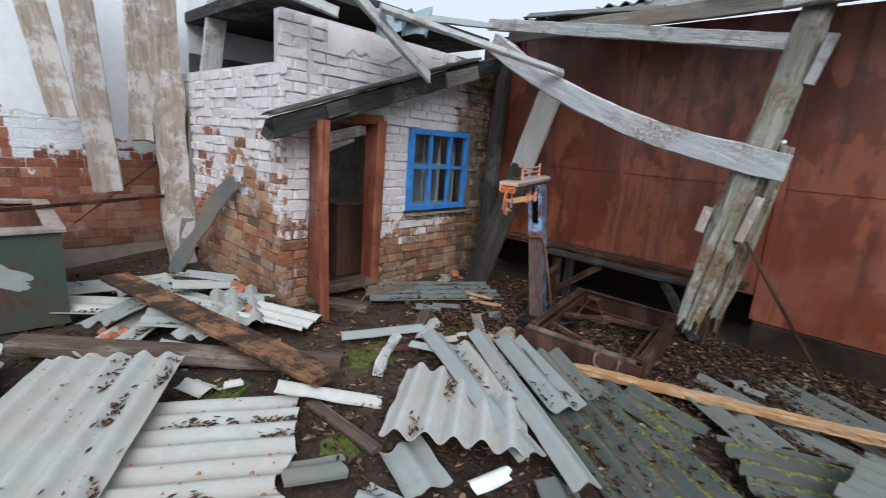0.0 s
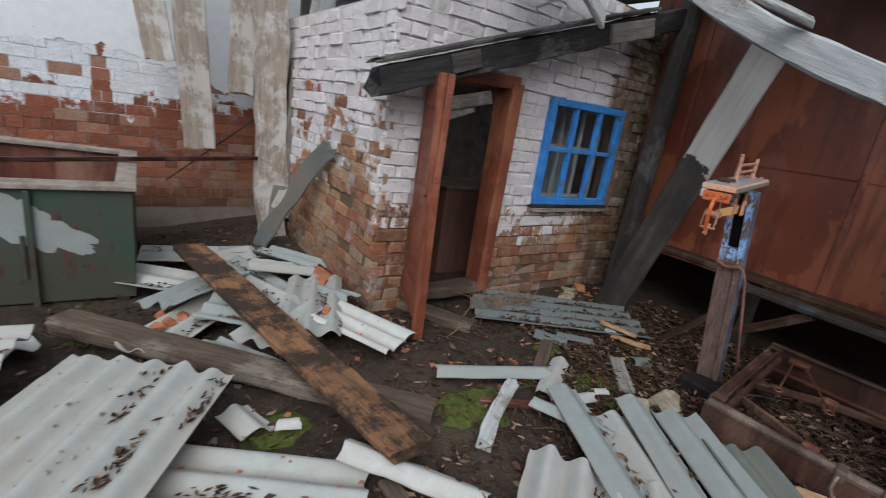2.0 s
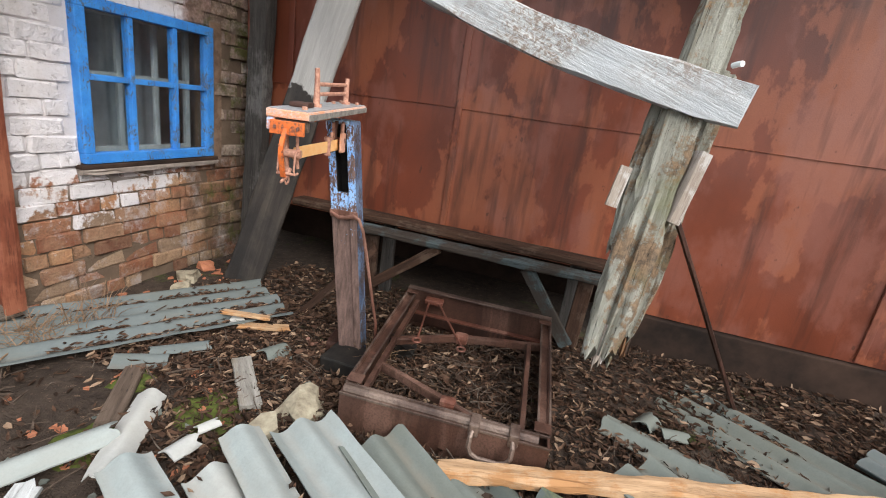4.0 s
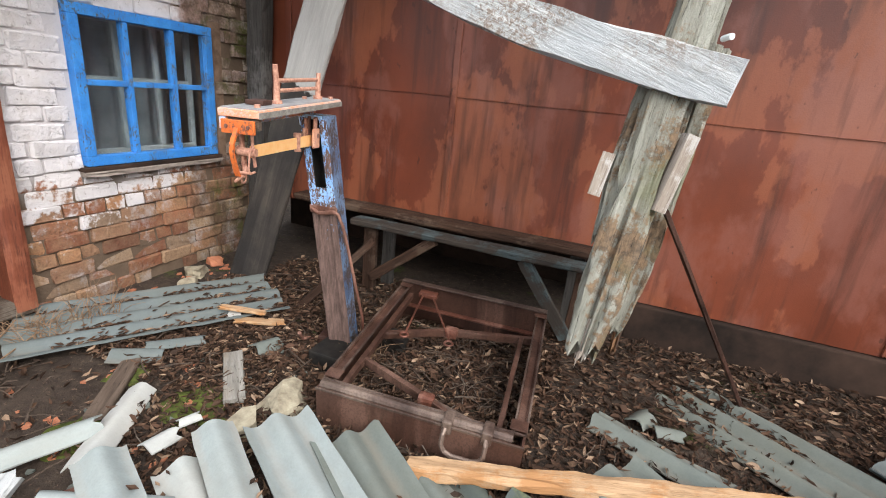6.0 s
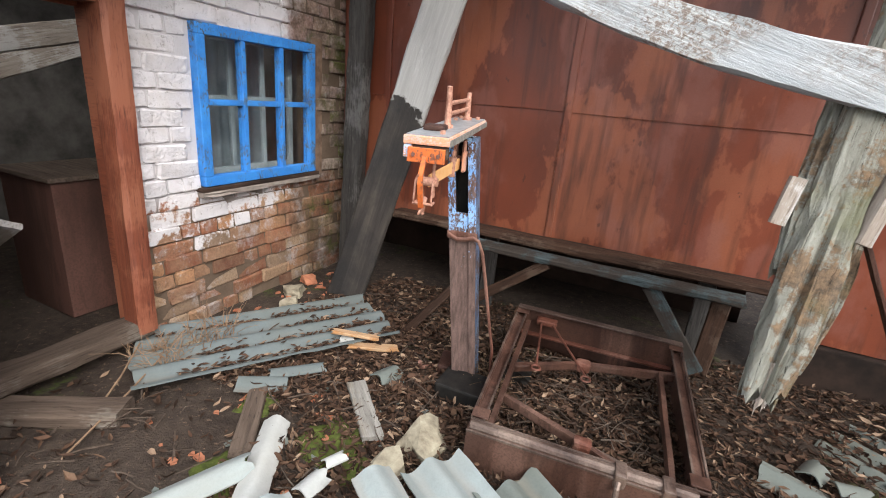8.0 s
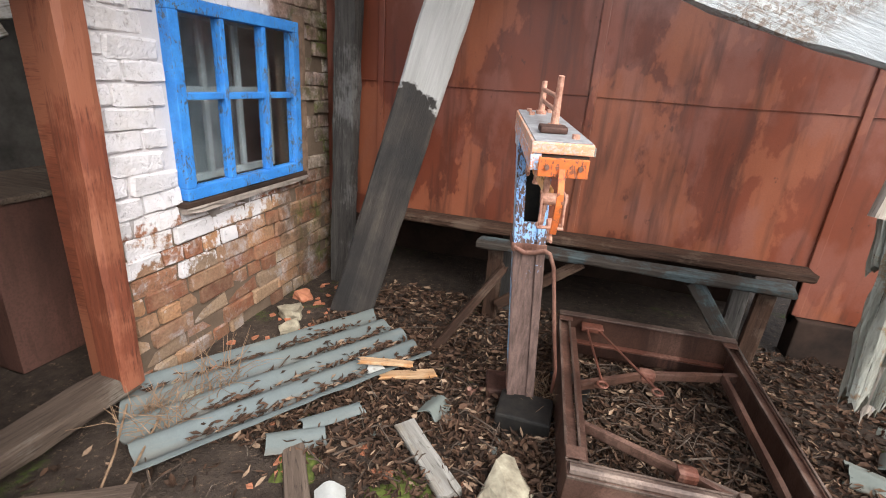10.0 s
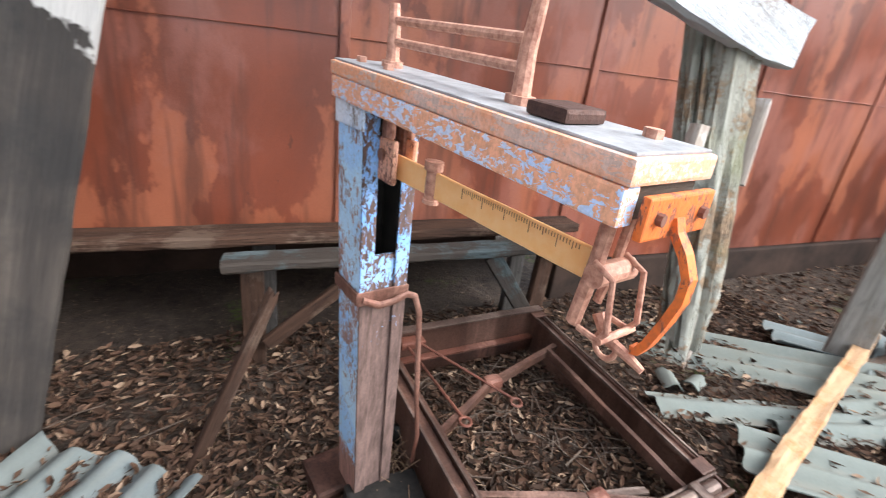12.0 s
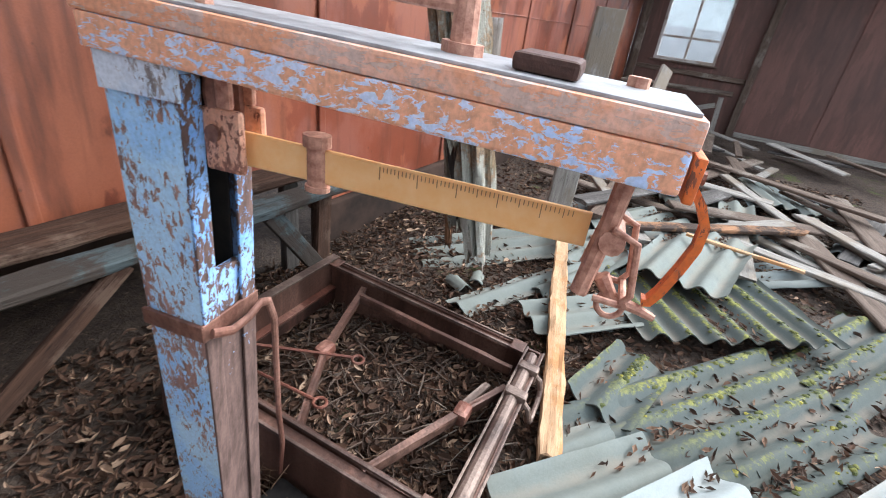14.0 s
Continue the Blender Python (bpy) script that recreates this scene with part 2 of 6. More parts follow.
def beam_material():
    """The curved beam: pale weathered face with bluish streaks, brown lichen crust and dark checks along the grain."""
    k = Mat("pale_lichened_beam", 0.85, 0.0, "object", (0.5, 8, 8))
    grain, fine = k.noise(3.0, 6, 0.7, 0.5), k.noise(15, 4, 0.75)
    crust, wide = k.noise(38, 6, 0.8, 0.5, k.raw), k.noise(1.25, 3, 0.55, 0.0, k.raw)
    col = k.mix(k.ramp(grain, [(0.32, 0.0), (0.68, 1.0)]), (0.32, 0.335, 0.34), (0.63, 0.64, 0.63))
    col = k.mix(k.ramp(wide, [(0.42, 0.0), (0.58, 0.45)]), col, (0.46, 0.50, 0.54))
    patch = k.math("MULTIPLY", k.ramp(wide, [(0.44, 1.0), (0.54, 0.06)]), k.ramp(crust, [(0.47, 0.0), (0.55, 0.85)]))
    col = k.mix(patch, col, k.mix(fine, (0.10, 0.075, 0.055), (0.36, 0.27, 0.21)))
    col = k.mix(k.ramp(fine, [(0.24, 0.85), (0.36, 0.0)]), col, (0.05, 0.045, 0.04))
    return k.done(col, k.math("ADD", k.math("ADD", grain, fine), k.math("MULTIPLY", crust, 0.6)), 0.9, 0.006)


wood_beam = beam_material()
wood_tan = wood_material("dusty_tan_wood", (0.24, 0.19, 0.15), (0.48, 0.42, 0.36), (0.60, 0.575, 0.55), 0.45, 0.85, 1.2, 2.6)
wood_dark = wood_material("dark_rotten_wood", (0.035, 0.032, 0.03), (0.12, 0.11, 0.10), (0.20, 0.19, 0.18), 0.25)
wood_brown = wood_material("old_brown_wood", (0.06, 0.042, 0.032), (0.17, 0.125, 0.095), (0.23, 0.20, 0.165), 0.25)
wood_burnt = wood_material("charred_orange_wood", (0.13, 0.07, 0.042), (0.36, 0.19, 0.095), (0.022, 0.02, 0.019), 0.58, 0.85, 1.4, 3.0)
wood_fresh = wood_material("fresh_yellow_wood", (0.40, 0.24, 0.125), (0.68, 0.46, 0.28), (0.46, 0.22, 0.085), 0.4, 0.85, 1.4, 3.0)
wood_red = wood_material("red_brown_painted_wood", (0.14, 0.038, 0.02), (0.30, 0.085, 0.042), (0.36, 0.13, 0.07), 0.4, 0.6, 0.5)


def rot_material():
    """Rotten post: grey-green weathered faces, brown crumbling rot and black checks along the grain."""
    k = Mat("rotten_split_wood", 0.92, 0.0, "object", (0.5, 9, 9))
    grain, check = k.noise(2.6, 6, 0.7, 0.5), k.noise(7, 5, 0.7, 0.8)
    wide, lump = k.noise(3.4, 6, 0.7, 0.0, k.raw), k.noise(26, 5, 0.75, 0.0, k.raw)
    col = k.mix(k.ramp(grain, [(0.32, 0.0), (0.66, 1.0)]), (0.17, 0.16, 0.125), (0.40, 0.40, 0.345))
    brown = k.math("ADD", wide, k.math("MULTIPLY", k.math("SUBTRACT", lump, 0.5), 0.45))
    col = k.mix(k.ramp(brown, [(0.50, 0.0), (0.58, 0.85)]), col, k.mix(k.ramp(lump, [(0.35, 0.0), (0.65, 1.0)]), (0.05, 0.032, 0.02), (0.27, 0.165, 0.09)))
    col = k.mix(k.ramp(check, [(0.33, 0.95), (0.41, 0.0)]), col, (0.018, 0.015, 0.012))
    col = k.mix(k.ramp(k.noise(2.1, 5, 0.6, 0.0, k.raw), [(0.56, 0.0), (0.68, 0.5)]), col, (0.14, 0.145, 0.06))
    return k.done(col, k.math("ADD", k.math("ADD", grain, check), lump), 1.0, 0.012)


wood_rot = rot_material()
wood_black = wood_material("black_tarred_wood", (0.018, 0.018, 0.018), (0.075, 0.075, 0.073), (0.17, 0.17, 0.165), 0.22)
wood_green = wood_material("green_grey_painted_wood", (0.028, 0.034, 0.034), (0.115, 0.145, 0.15), (0.05, 0.035, 0.026), 0.62, 0.85, 1.3, 4.0)
wood_bench = wood_material("dark_warm_bench_wood", (0.02, 0.011, 0.008), (0.085, 0.045, 0.028), (0.105, 0.07, 0.05), 0.3, 0.85, 1.4, 3.0)


def slate_material(name, base, warm, moss=0.0):
    k = Mat(name, 0.8)
    big, mid, fine = k.noise(1.6, 5, 0.6), k.noise(11, 6, 0.7), k.noise(110, 3, 0.7)
    col = k.mix(k.ramp(mid, [(0.3, 0.0), (0.75, 1.0)]), tuple(c * 0.72 for c in base), base)
    own = k.nt.nodes.new("ShaderNodeTexCoord").outputs["Object"]
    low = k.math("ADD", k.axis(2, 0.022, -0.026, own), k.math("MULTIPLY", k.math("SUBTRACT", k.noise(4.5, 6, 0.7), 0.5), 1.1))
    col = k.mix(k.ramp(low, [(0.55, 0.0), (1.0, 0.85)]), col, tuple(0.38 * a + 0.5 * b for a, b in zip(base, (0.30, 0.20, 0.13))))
    col = k.mix(k.ramp(k.noise(30, 5, 0.8), [(0.66, 0.0), (0.74, 0.35)]), col, (0.13, 0.105, 0.08))
    col = k.mix(k.ramp(big, [(0.42, 0.0), (0.64, 0.75)]), col, warm)
    col = k.mix(k.math("MULTIPLY", k.random(), 0.4), col, tuple(c * 0.6 for c in base))
    col = k.mix(k.ramp(fine, [(0.35, 0.12), (0.55, 0.0)]), col, tuple(c * 0.4 for c in base))
    run = k.nt.nodes.new("ShaderNodeMapping")
    run.inputs["Scale"].default_value = (0.8, 7.0, 7.0)
    k.link(own, run.inputs[0])
    col = k.mix(k.ramp(k.noise(2.4, 5, 0.65, 0.2, run.outputs[0]), [(0.55, 0.0), (0.75, 0.4)]), col, tuple(0.5 * a + 0.45 * b for a, b in zip(base, (0.26, 0.21, 0.15))))
    if moss:
        ridge = k.math("MULTIPLY", k.math("SUBTRACT", k.axis(2, -0.02, 0.028, own), 0.5), 0.5)
        g = k.ramp(k.math("ADD", k.math("ADD", k.noise(24, 6, 0.8), ridge), k.math("MULTIPLY", k.math("SUBTRACT", k.noise(2.2, 4), 0.5), 0.6)), [(0.65, 0.0), (0.73, 0.85)])
        g = k.math("MULTIPLY", g, k.axis(0, -1.15, -0.7))
        col = k.mix(g, col, k.mix(k.ramp(k.noise(36, 4, 0.7), [(0.4, 0.0), (0.65, 1.0)]), (0.05, 0.06, 0.026), (0.26, 0.26, 0.05)))
    return k.done(col, k.math("ADD", mid, k.math("MULTIPLY", fine, 0.5)), 0.35, 0.005)


slate_grey = slate_material("grey_asbestos_slate", (0.50, 0.52, 0.495), (0.42, 0.385, 0.33))
slate_blue = slate_material("blue_grey_asbestos_slate", (0.38, 0.43, 0.425), (0.30, 0.31, 0.285))
slate_white = slate_material("whitish_asbestos_slate", (0.62, 0.63, 0.605), (0.46, 0.44, 0.39))
slate_mid = slate_material("green_grey_slate", (0.20, 0.225, 0.205), (0.165, 0.17, 0.14))
slate_dark = slate_material("dark_wet_slate", (0.185, 0.215, 0.215), (0.145, 0.155, 0.135))
slate_moss = slate_material("mossy_dark_slate", (0.098, 0.116, 0.108), (0.066, 0.075, 0.06), 1.0)


def soil_material():
    k = Mat("damp_dark_soil", 0.95)
    big, mid, fine = k.noise(0.9, 5, 0.6), k.noise(14, 6, 0.75), k.noise(90, 3, 0.7)
    col = k.mix(k.ramp(mid, [(0.3, 0.0), (0.7, 1.0)]), (0.028, 0.020, 0.016), (0.085, 0.062, 0.047))
    col = k.mix(k.ramp(big, [(0.45, 0.0), (0.7, 0.6)]), col, (0.13, 0.098, 0.076))
    col = k.mix(k.ramp(k.noise(34, 4, 0.8), [(0.60, 0.0), (0.66, 0.8)]), col, (0.22, 0.15, 0.105))
    g = k.math("MULTIPLY", k.ramp(k.noise(1.7, 6, 0.7), [(0.585, 0.0), (0.66, 1.0)]), k.ramp(k.noise(25, 4, 0.7), [(0.4, 0.0), (0.6, 1.0)]))
    col = k.mix(g, col, (0.075, 0.10, 0.022))
    return k.done(col, k.math("ADD", mid, k.math("MULTIPLY", fine, 0.6)), 0.9, 0.03)


soil = soil_material()


def leaf_material():
    k = Mat("dry_leaf_litter", 0.8)
    r = k.random(True)
    col = k.ramp(r, [(0, (0.022, 0.014, 0.01)), (0.35, (0.06, 0.034, 0.022)), (0.65, (0.095, 0.050, 0.031)), (0.86, (0.16, 0.095, 0.06)), (1, (0.40, 0.28, 0.19))])
    return k.done(k.mix(k.ramp(k.noise(60, 3), [(0.3, 0.4), (0.7, 0.0)]), col, (0.05, 0.03, 0.02)))


leaf_dry = leaf_material()


def flaking(name, paints, under, amount=0.5, metal=0.0, rough=0.55, scale=10, bare=None, stretch=(1.4, 1.4, 0.6), streak=0.42):
    """Paint that flakes off in islands, over what lies under it."""
    k = Mat(name, rough, metal)
    mp = k.nt.nodes.new("ShaderNodeMapping")
    mp.inputs["Scale"].default_value = stretch
    k.link(k.raw, mp.inputs[0])
    big, chip, fine = k.noise(scale * 0.6, 5, 0.65), k.noise(scale * 7.5, 5, 0.7, 0.6, mp.outputs[0]), k.noise(160, 3)
    paint = k.mix(k.ramp(big, [(0.45, 0.0), (0.56, 1.0)]), paints[0], paints[1])
    mp2 = k.nt.nodes.new("ShaderNodeMapping")
    mp2.inputs["Scale"].default_value = (1.0, 1.0, 0.12)
    k.link(k.raw, mp2.inputs[0])
    base = k.mix(k.ramp(k.noise(55, 5, 0.7, 0.0, mp2.outputs[0]), [(0.38, 0.0), (0.66, 1.0)]), under, tuple(c * streak for c in under))
    m = k.math("ADD", chip, k.math("MULTIPLY", k.math("SUBTRACT", k.noise(scale * 0.9, 4), 0.5), 0.7))
    if bare:
        m = k.math("ADD", m, k.math("MULTIPLY", k.axis(2, bare[1], bare[0]), 0.55))
    mask = k.ramp(m, [(0.5 - 0.25 * (amount - 0.5) - 0.012, 1.0), (0.5 - 0.25 * (amount - 0.5) + 0.012, 0.0)])
    col = k.mix(k.ramp(fine, [(0.3, 0.25), (0.6, 0.0)]), k.mix(mask, base, paint), (0.05, 0.04, 0.04))
    return k.done(col, k.math("ADD", k.math("MULTIPLY", mask, 0.8), k.math("MULTIPLY", fine, 0.3)), 0.5, 0.004)


paint_window = flaking("bright_blue_window_paint", ((0.035, 0.235, 0.68), (0.05, 0.29, 0.76)), (0.12, 0.16, 0.22), 0.10)
paint_column = flaking("flaking_blue_column_paint", ((0.40, 0.67, 0.98), (0.54, 0.78, 0.98)), (0.45, 0.25, 0.20), 0.27, 0.0, 0.55, 10, (0.02, 0.30))
# Darker copy of the column blue: the +x side's shade put into the colour.
paint_shade = flaking("shaded_blue_column_paint", ((0.09, 0.15, 0.27), (0.16, 0.25, 0.40)), (0.09, 0.065, 0.06), 0.4)
paint_front = flaking("brown_timber_with_blue_flakes", ((0.22, 0.46, 0.88), (0.33, 0.55, 0.90)), (0.20, 0.13, 0.11), 0.60, 0.0, 0.8, 10, (0.35, 0.95))
paint_beam = flaking("flaking_orange_and_blue_paint", ((0.56, 0.70, 0.96), (0.70, 0.77, 0.94)), (0.93, 0.46, 0.27), 0.60, 0.0, 0.55, 13, None, (1.2, 0.6, 1.4), 0.8)
paint_pink = flaking("worn_pinkish_wood", ((0.84, 0.50, 0.37), (0.80, 0.37, 0.21)), (0.74, 0.52, 0.43), 0.35, 0.0, 0.6, 14, None, (1.2, 0.4, 1.5), 0.8)
paint_cap = flaking("pale_blue_grey_cap", ((0.62, 0.75, 0.90), (0.74, 0.79, 0.86)), (0.46, 0.40, 0.38), 0.15)
paint_orange = flaking("bright_orange_enamel", ((0.72, 0.17, 0.028), (0.64, 0.14, 0.025)), (0.30, 0.10, 0.05), 0.12)
paint_tank = flaking("flaking_green_tank_paint", ((0.040, 0.075, 0.052), (0.062, 0.066, 0.046)), (0.11, 0.048, 0.034), 0.10, 0.1, 0.6, 1.6)


def plain(name, a, b, scale=20, rough=0.7, metal=0.0, bump=0.3):
    k = Mat(name, rough, metal)
    n = k.noise(scale, 5, 0.65)
    return k.done(k.mix(k.ramp(n, [(0.3, 0.0), (0.7, 1.0)]), a, b), n, bump, 0.005)


rust_warm = plain("pale_orange_rusty_iron", (0.26, 0.10, 0.065), (0.66, 0.37, 0.26), 70, 0.6, 0.05)
paint_cheek = flaking("chipped_pinkish_orange_paint", ((0.74, 0.40, 0.27), (0.66, 0.30, 0.17)), (0.34, 0.14, 0.09), 0.25, 0.0, 0.55, 14)
# Near black: the shade under the bench is put into this concrete's colour.
concrete = plain("shade_darkened_concrete", (0.014, 0.010, 0.008), (0.060, 0.036, 0.026), 3, 0.9)
scale_top = plain("dusty_grey_iron_plate", (0.20, 0.20, 0.205), (0.40, 0.405, 0.415), 25, 0.42, 0.1)
brass = plain("dull_brass_bar", (0.95, 0.50, 0.18), (0.98, 0.61, 0.28), 30, 0.5, 0.0)
brass_ink = plain("dark_engraved_marks", (0.26, 0.13, 0.06), (0.34, 0.18, 0.09))
iron_black = plain("black_iron", (0.012, 0.012, 0.012), (0.04, 0.035, 0.03), 20, 0.6, 0.5)
rubble = plain("pale_limestone", (0.17, 0.14, 0.10), (0.46, 0.41, 0.30), 14, 0.9, 0.0, 0.8)
brick_bit = plain("broken_red_brick", (0.30, 0.105, 0.055), (0.46, 0.20, 0.115), 22, 0.9, 0.0, 0.8)
dust = plain("dusty_grey_brown_rim", (0.16, 0.13, 0.11), (0.36, 0.31, 0.27), 9, 0.85)
straw = plain("dry_straw", (0.15, 0.09, 0.055), (0.34, 0.225, 0.14), 20, 0.8)
cloth_blue = plain("faded_blue_film", (0.16, 0.23, 0.27), (0.27, 0.35, 0.39), 14, 0.5)
room_dark = plain("dark_plaster", (0.06, 0.055, 0.05), (0.17, 0.155, 0.14), 4, 0.95)
curtain_mat = plain("dusty_grey_curtain", (0.15, 0.17, 0.18), (0.30, 0.33, 0.34), 5, 0.9)
sash_white = plain("peeling_white_sash", (0.62, 0.66, 0.66), (0.80, 0.83, 0.82), 10, 0.6)


def bright_moss():
    k = Mat("yellow_green_moss_cushions", 0.95)
    col = k.ramp(k.random(True), [(0, (0.03, 0.038, 0.018)), (0.55, (0.075, 0.088, 0.03)), (0.85, (0.15, 0.15, 0.04)), (1, (0.30, 0.27, 0.05))])
    return k.done(k.mix(k.ramp(k.noise(180, 3), [(0.35, 0.5), (0.6, 0.0)]), col, (0.03, 0.035, 0.015)), k.noise(220, 3), 1.0, 0.004)


moss_bright = bright_moss()
sash_dim = plain("dusty_dim_inner_sash", (0.26, 0.28, 0.28), (0.40, 0.43, 0.43), 10, 0.8)
moss_mat = plain("green_moss", (0.036, 0.042, 0.015), (0.115, 0.14, 0.028), 30, 0.95, 0.0, 0.9)


def glass_material():
    k = Mat("dusty_window_glass", 0.08)
    k.b.inputs["Transmission Weight"].default_value = 1.0
    k.b.inputs["IOR"].default_value = 1.45
    return k.done(k.mix(k.ramp(k.noise(5, 5), [(0.4, 0.0), (0.8, 0.5)]), (0.80, 0.86, 0.88), (0.58, 0.62, 0.62)))


glass = glass_material()


def two_tone():
    """The leaning board: soot-black low down, bare and pale above a ragged line."""
    k = Mat("sooty_grey_board", 0.85, 0.0, "object", (0.6, 9, 9))
    grain, wide = k.noise(3.2, 6, 0.7, 0.6), k.noise(2.2, 5, 0.65, 0.0, k.raw)
    fine = k.noise(17, 4, 0.75)
    pale = k.mix(grain, (0.26, 0.25, 0.23), (0.56, 0.55, 0.53))
    soot = k.mix(k.ramp(wide, [(0.4, 0.0), (0.6, 1.0)]), k.mix(grain, (0.016, 0.016, 0.017), (0.06, 0.056, 0.052)), k.mix(grain, (0.05, 0.042, 0.036), (0.13, 0.11, 0.092)))
    soot = k.mix(k.ramp(k.noise(1.6, 5, 0.6, 0.2), [(0.40, 0.0), (0.62, 0.75)]), soot, (0.028, 0.025, 0.024))
    h = k.math("ADD", k.axis(0, 1.25, 1.75), k.math("MULTIPLY", k.math("SUBTRACT", wide, 0.5), 2.0))
    return k.done(k.mix(k.ramp(h, [(0.47, 0.0), (0.53, 1.0)]), soot, pale), k.math("ADD", grain, k.math("MULTIPLY", fine, 0.8)), 0.9, 0.006)


board_sooty = two_tone()

# ---- builders ----


def part(name, bm, material, parent, label="", m=None):
    """Links a bmesh as one mesh object under a thing or a part."""
    me = bpy.data.meshes.new(name)
    if not isinstance(bm, bmesh.types.BMesh):
        me.from_pydata(bm[0], [], bm[1])
    else:
        bm.normal_update()
        bm.to_mesh(me)
        bm.free()
    me.materials.append(material)
    ob = new(name, me)
    ob.parent = parent
    if m is not None:
        ob.matrix_local = m
    if label:
        tagged(ob, label)
    return ob


def thing(name, label, category, m=None, group="", kind=""):
    ob = new(name)
    ob.empty_display_size = 0.1
    if m is not None:
        ob.matrix_world = m
    return tagged(ob, label, category, group, kind)


def single(name, bm, material, label, category, m=None, group="", kind=""):
    ob = part(name, bm, material, None)
    if m is not None:
        ob.matrix_world = m
    return tagged(ob, label, category, group, kind)


def box(bm, lo, hi, bevel=0.0, m=None):
    """A box between two corners, added to bm."""
    r = bmesh.ops.create_cube(bm, size=1)
    lo, hi = Vector(lo), Vector(hi)
    t = Matrix.Translation((lo + hi) / 2) @ Matrix.Diagonal((*(hi - lo), 1))
    bmesh.ops.transform(bm, matrix=(m @ t) if m is not None else t, verts=r["verts"])
    if bevel:
        edges = list({e for v in r["verts"] for e in v.link_edges})
        bmesh.ops.bevel(bm, geom=edges, offset=bevel, segments=2, affect="EDGES", profile=0.6)
    return bm


def box_bm(lo, hi, bevel=0.0, m=None):
    return box(bmesh.new(), lo, hi, bevel, m)


def tube(points, radius, sides=10, taper=None):
    """A bent round bar through points, as vertices and faces."""
    pts = [Vector(p) for p in points]
    vs, fs = [], []
    for i, p in enumerate(pts):
        d = (pts[min(i + 1, len(pts) - 1)] - pts[max(i - 1, 0)]).normalized()
        a = d.orthogonal().normalized() if i == 0 else (a - d * a.dot(d)).normalized()
        b = d.cross(a)
        r = radius if taper is None else radius + (taper - radius) * i / (len(pts) - 1)
        for s in range(sides):
            q = 2 * math.pi * s / sides
            vs.append(tuple(p + (a * math.cos(q) + b * math.sin(q)) * r))
    n = len(pts)
    for i in range(n - 1):
        for s in range(sides):
            t = (s + 1) % sides
            fs.append((i * sides + s, i * sides + t, (i + 1) * sides + t, (i + 1) * sides + s))
    fs.append(tuple(range(sides))[::-1])
    fs.append(tuple((n - 1) * sides + s for s in range(sides)))
    return vs, fs


def ring_points(c, r, axis="z", a0=0, a1=360, n=20, squash=1.0):
    out = []
    for i in range(n + 1):
        a = radians(a0 + (a1 - a0) * i / n)
        u, v = r * math.cos(a), r * squash * math.sin(a)
        d = {"x": (0, u, v), "y": (u, 0, v), "z": (u, v, 0)}[axis]
        out.append((c[0] + d[0], c[1] + d[1], c[2] + d[2]))
    return out


def frame_of(p0, p1, face=(0, 0, 1)):
    """A matrix at p0 whose x runs to p1 and whose z leans towards face; and the length."""
    a, b = Vector(p0), Vector(p1)
    x = (b - a).normalized()
    z = Vector(face)
    z = (z - x * z.dot(x)).normalized()
    y = z.cross(x)
    m = Matrix((x, y, z)).transposed().to_4x4()
    m.translation = a
    return m, (b - a).length


def plank_bm(length, width, thick, seed=0, worn=0.004, sag=0.0, bow=0.0, ragged=(0.0, 0.0), taper=1.0, step=0.08, waney=0.0):
    """A board along x, with worn edges, a bend across (bow) or through (sag) it, and ragged ends."""
    rng = random.Random(seed)
    n = max(4, int(length / step))
    sec = [(-1, -0.55), (-0.9, -1), (-0.3, -1), (0.35, -1), (0.9, -1), (1, -0.5), (1, 0.5), (0.9, 1), (0.35, 1), (-0.3, 1), (-0.9, 1), (-1, 0.55)]
    off = [rng.uniform(0, 50) for _ in sec]
    vs, fs, m = [], [], len(sec)
    for i in range(n + 1):
        u = i / n
        w, h = width / 2 * (1 + (taper - 1) * u), thick / 2
        cz, cy = -sag * 4 * u * (1 - u), bow * 4 * u * (1 - u)
        for j, (sy, sz) in enumerate(sec):
            e = worn * (noise.noise((u * length * 4, off[j], seed)) + 0.6 * noise.noise((u * length * 14, off[j], seed + 3)))
            wob = waney * noise.noise((u * length * 2.2, sy * 3 + seed, 7))
            x = u * length
            if i == 0:
                x -= ragged[0] * (rng.random() - 0.2)
            if i == n:
                x += ragged[1] * (rng.random() - 0.2)
            y = cy + sy * w + (e if abs(sy) > 0.6 else 0) + wob * sy
            x -= sy * w * bow * 4 * (1 - 2 * u) / length
            vs.append((x, y, cz + sz * h + e * 0.7))
    for i in range(n):
        for j in range(m):
            k = (j + 1) % m
            fs.append((i * m + j, (i + 1) * m + j, (i + 1) * m + k, i * m + k))
    fs.append(tuple(range(m)))
    fs.append(tuple(n * m + j for j in range(m))[::-1])
    return vs, fs


def plank(name, p0, p1, width, thick, material, label="", category="plank", face=(0, 0, 1), parent=None, group="", **kw):
    m, length = frame_of(p0, p1, face)
    kw.setdefault("seed", int(abs(p0[0] * 917 + p0[1] * 311 + p1[2] * 77)) % 997)
    bm = plank_bm(length, width, thick, **kw)
    if parent is not None:
        return part(name, bm, material, parent, label, parent.matrix_world.inverted() @ m)
    return single(name, bm, material, label, category, m, group)


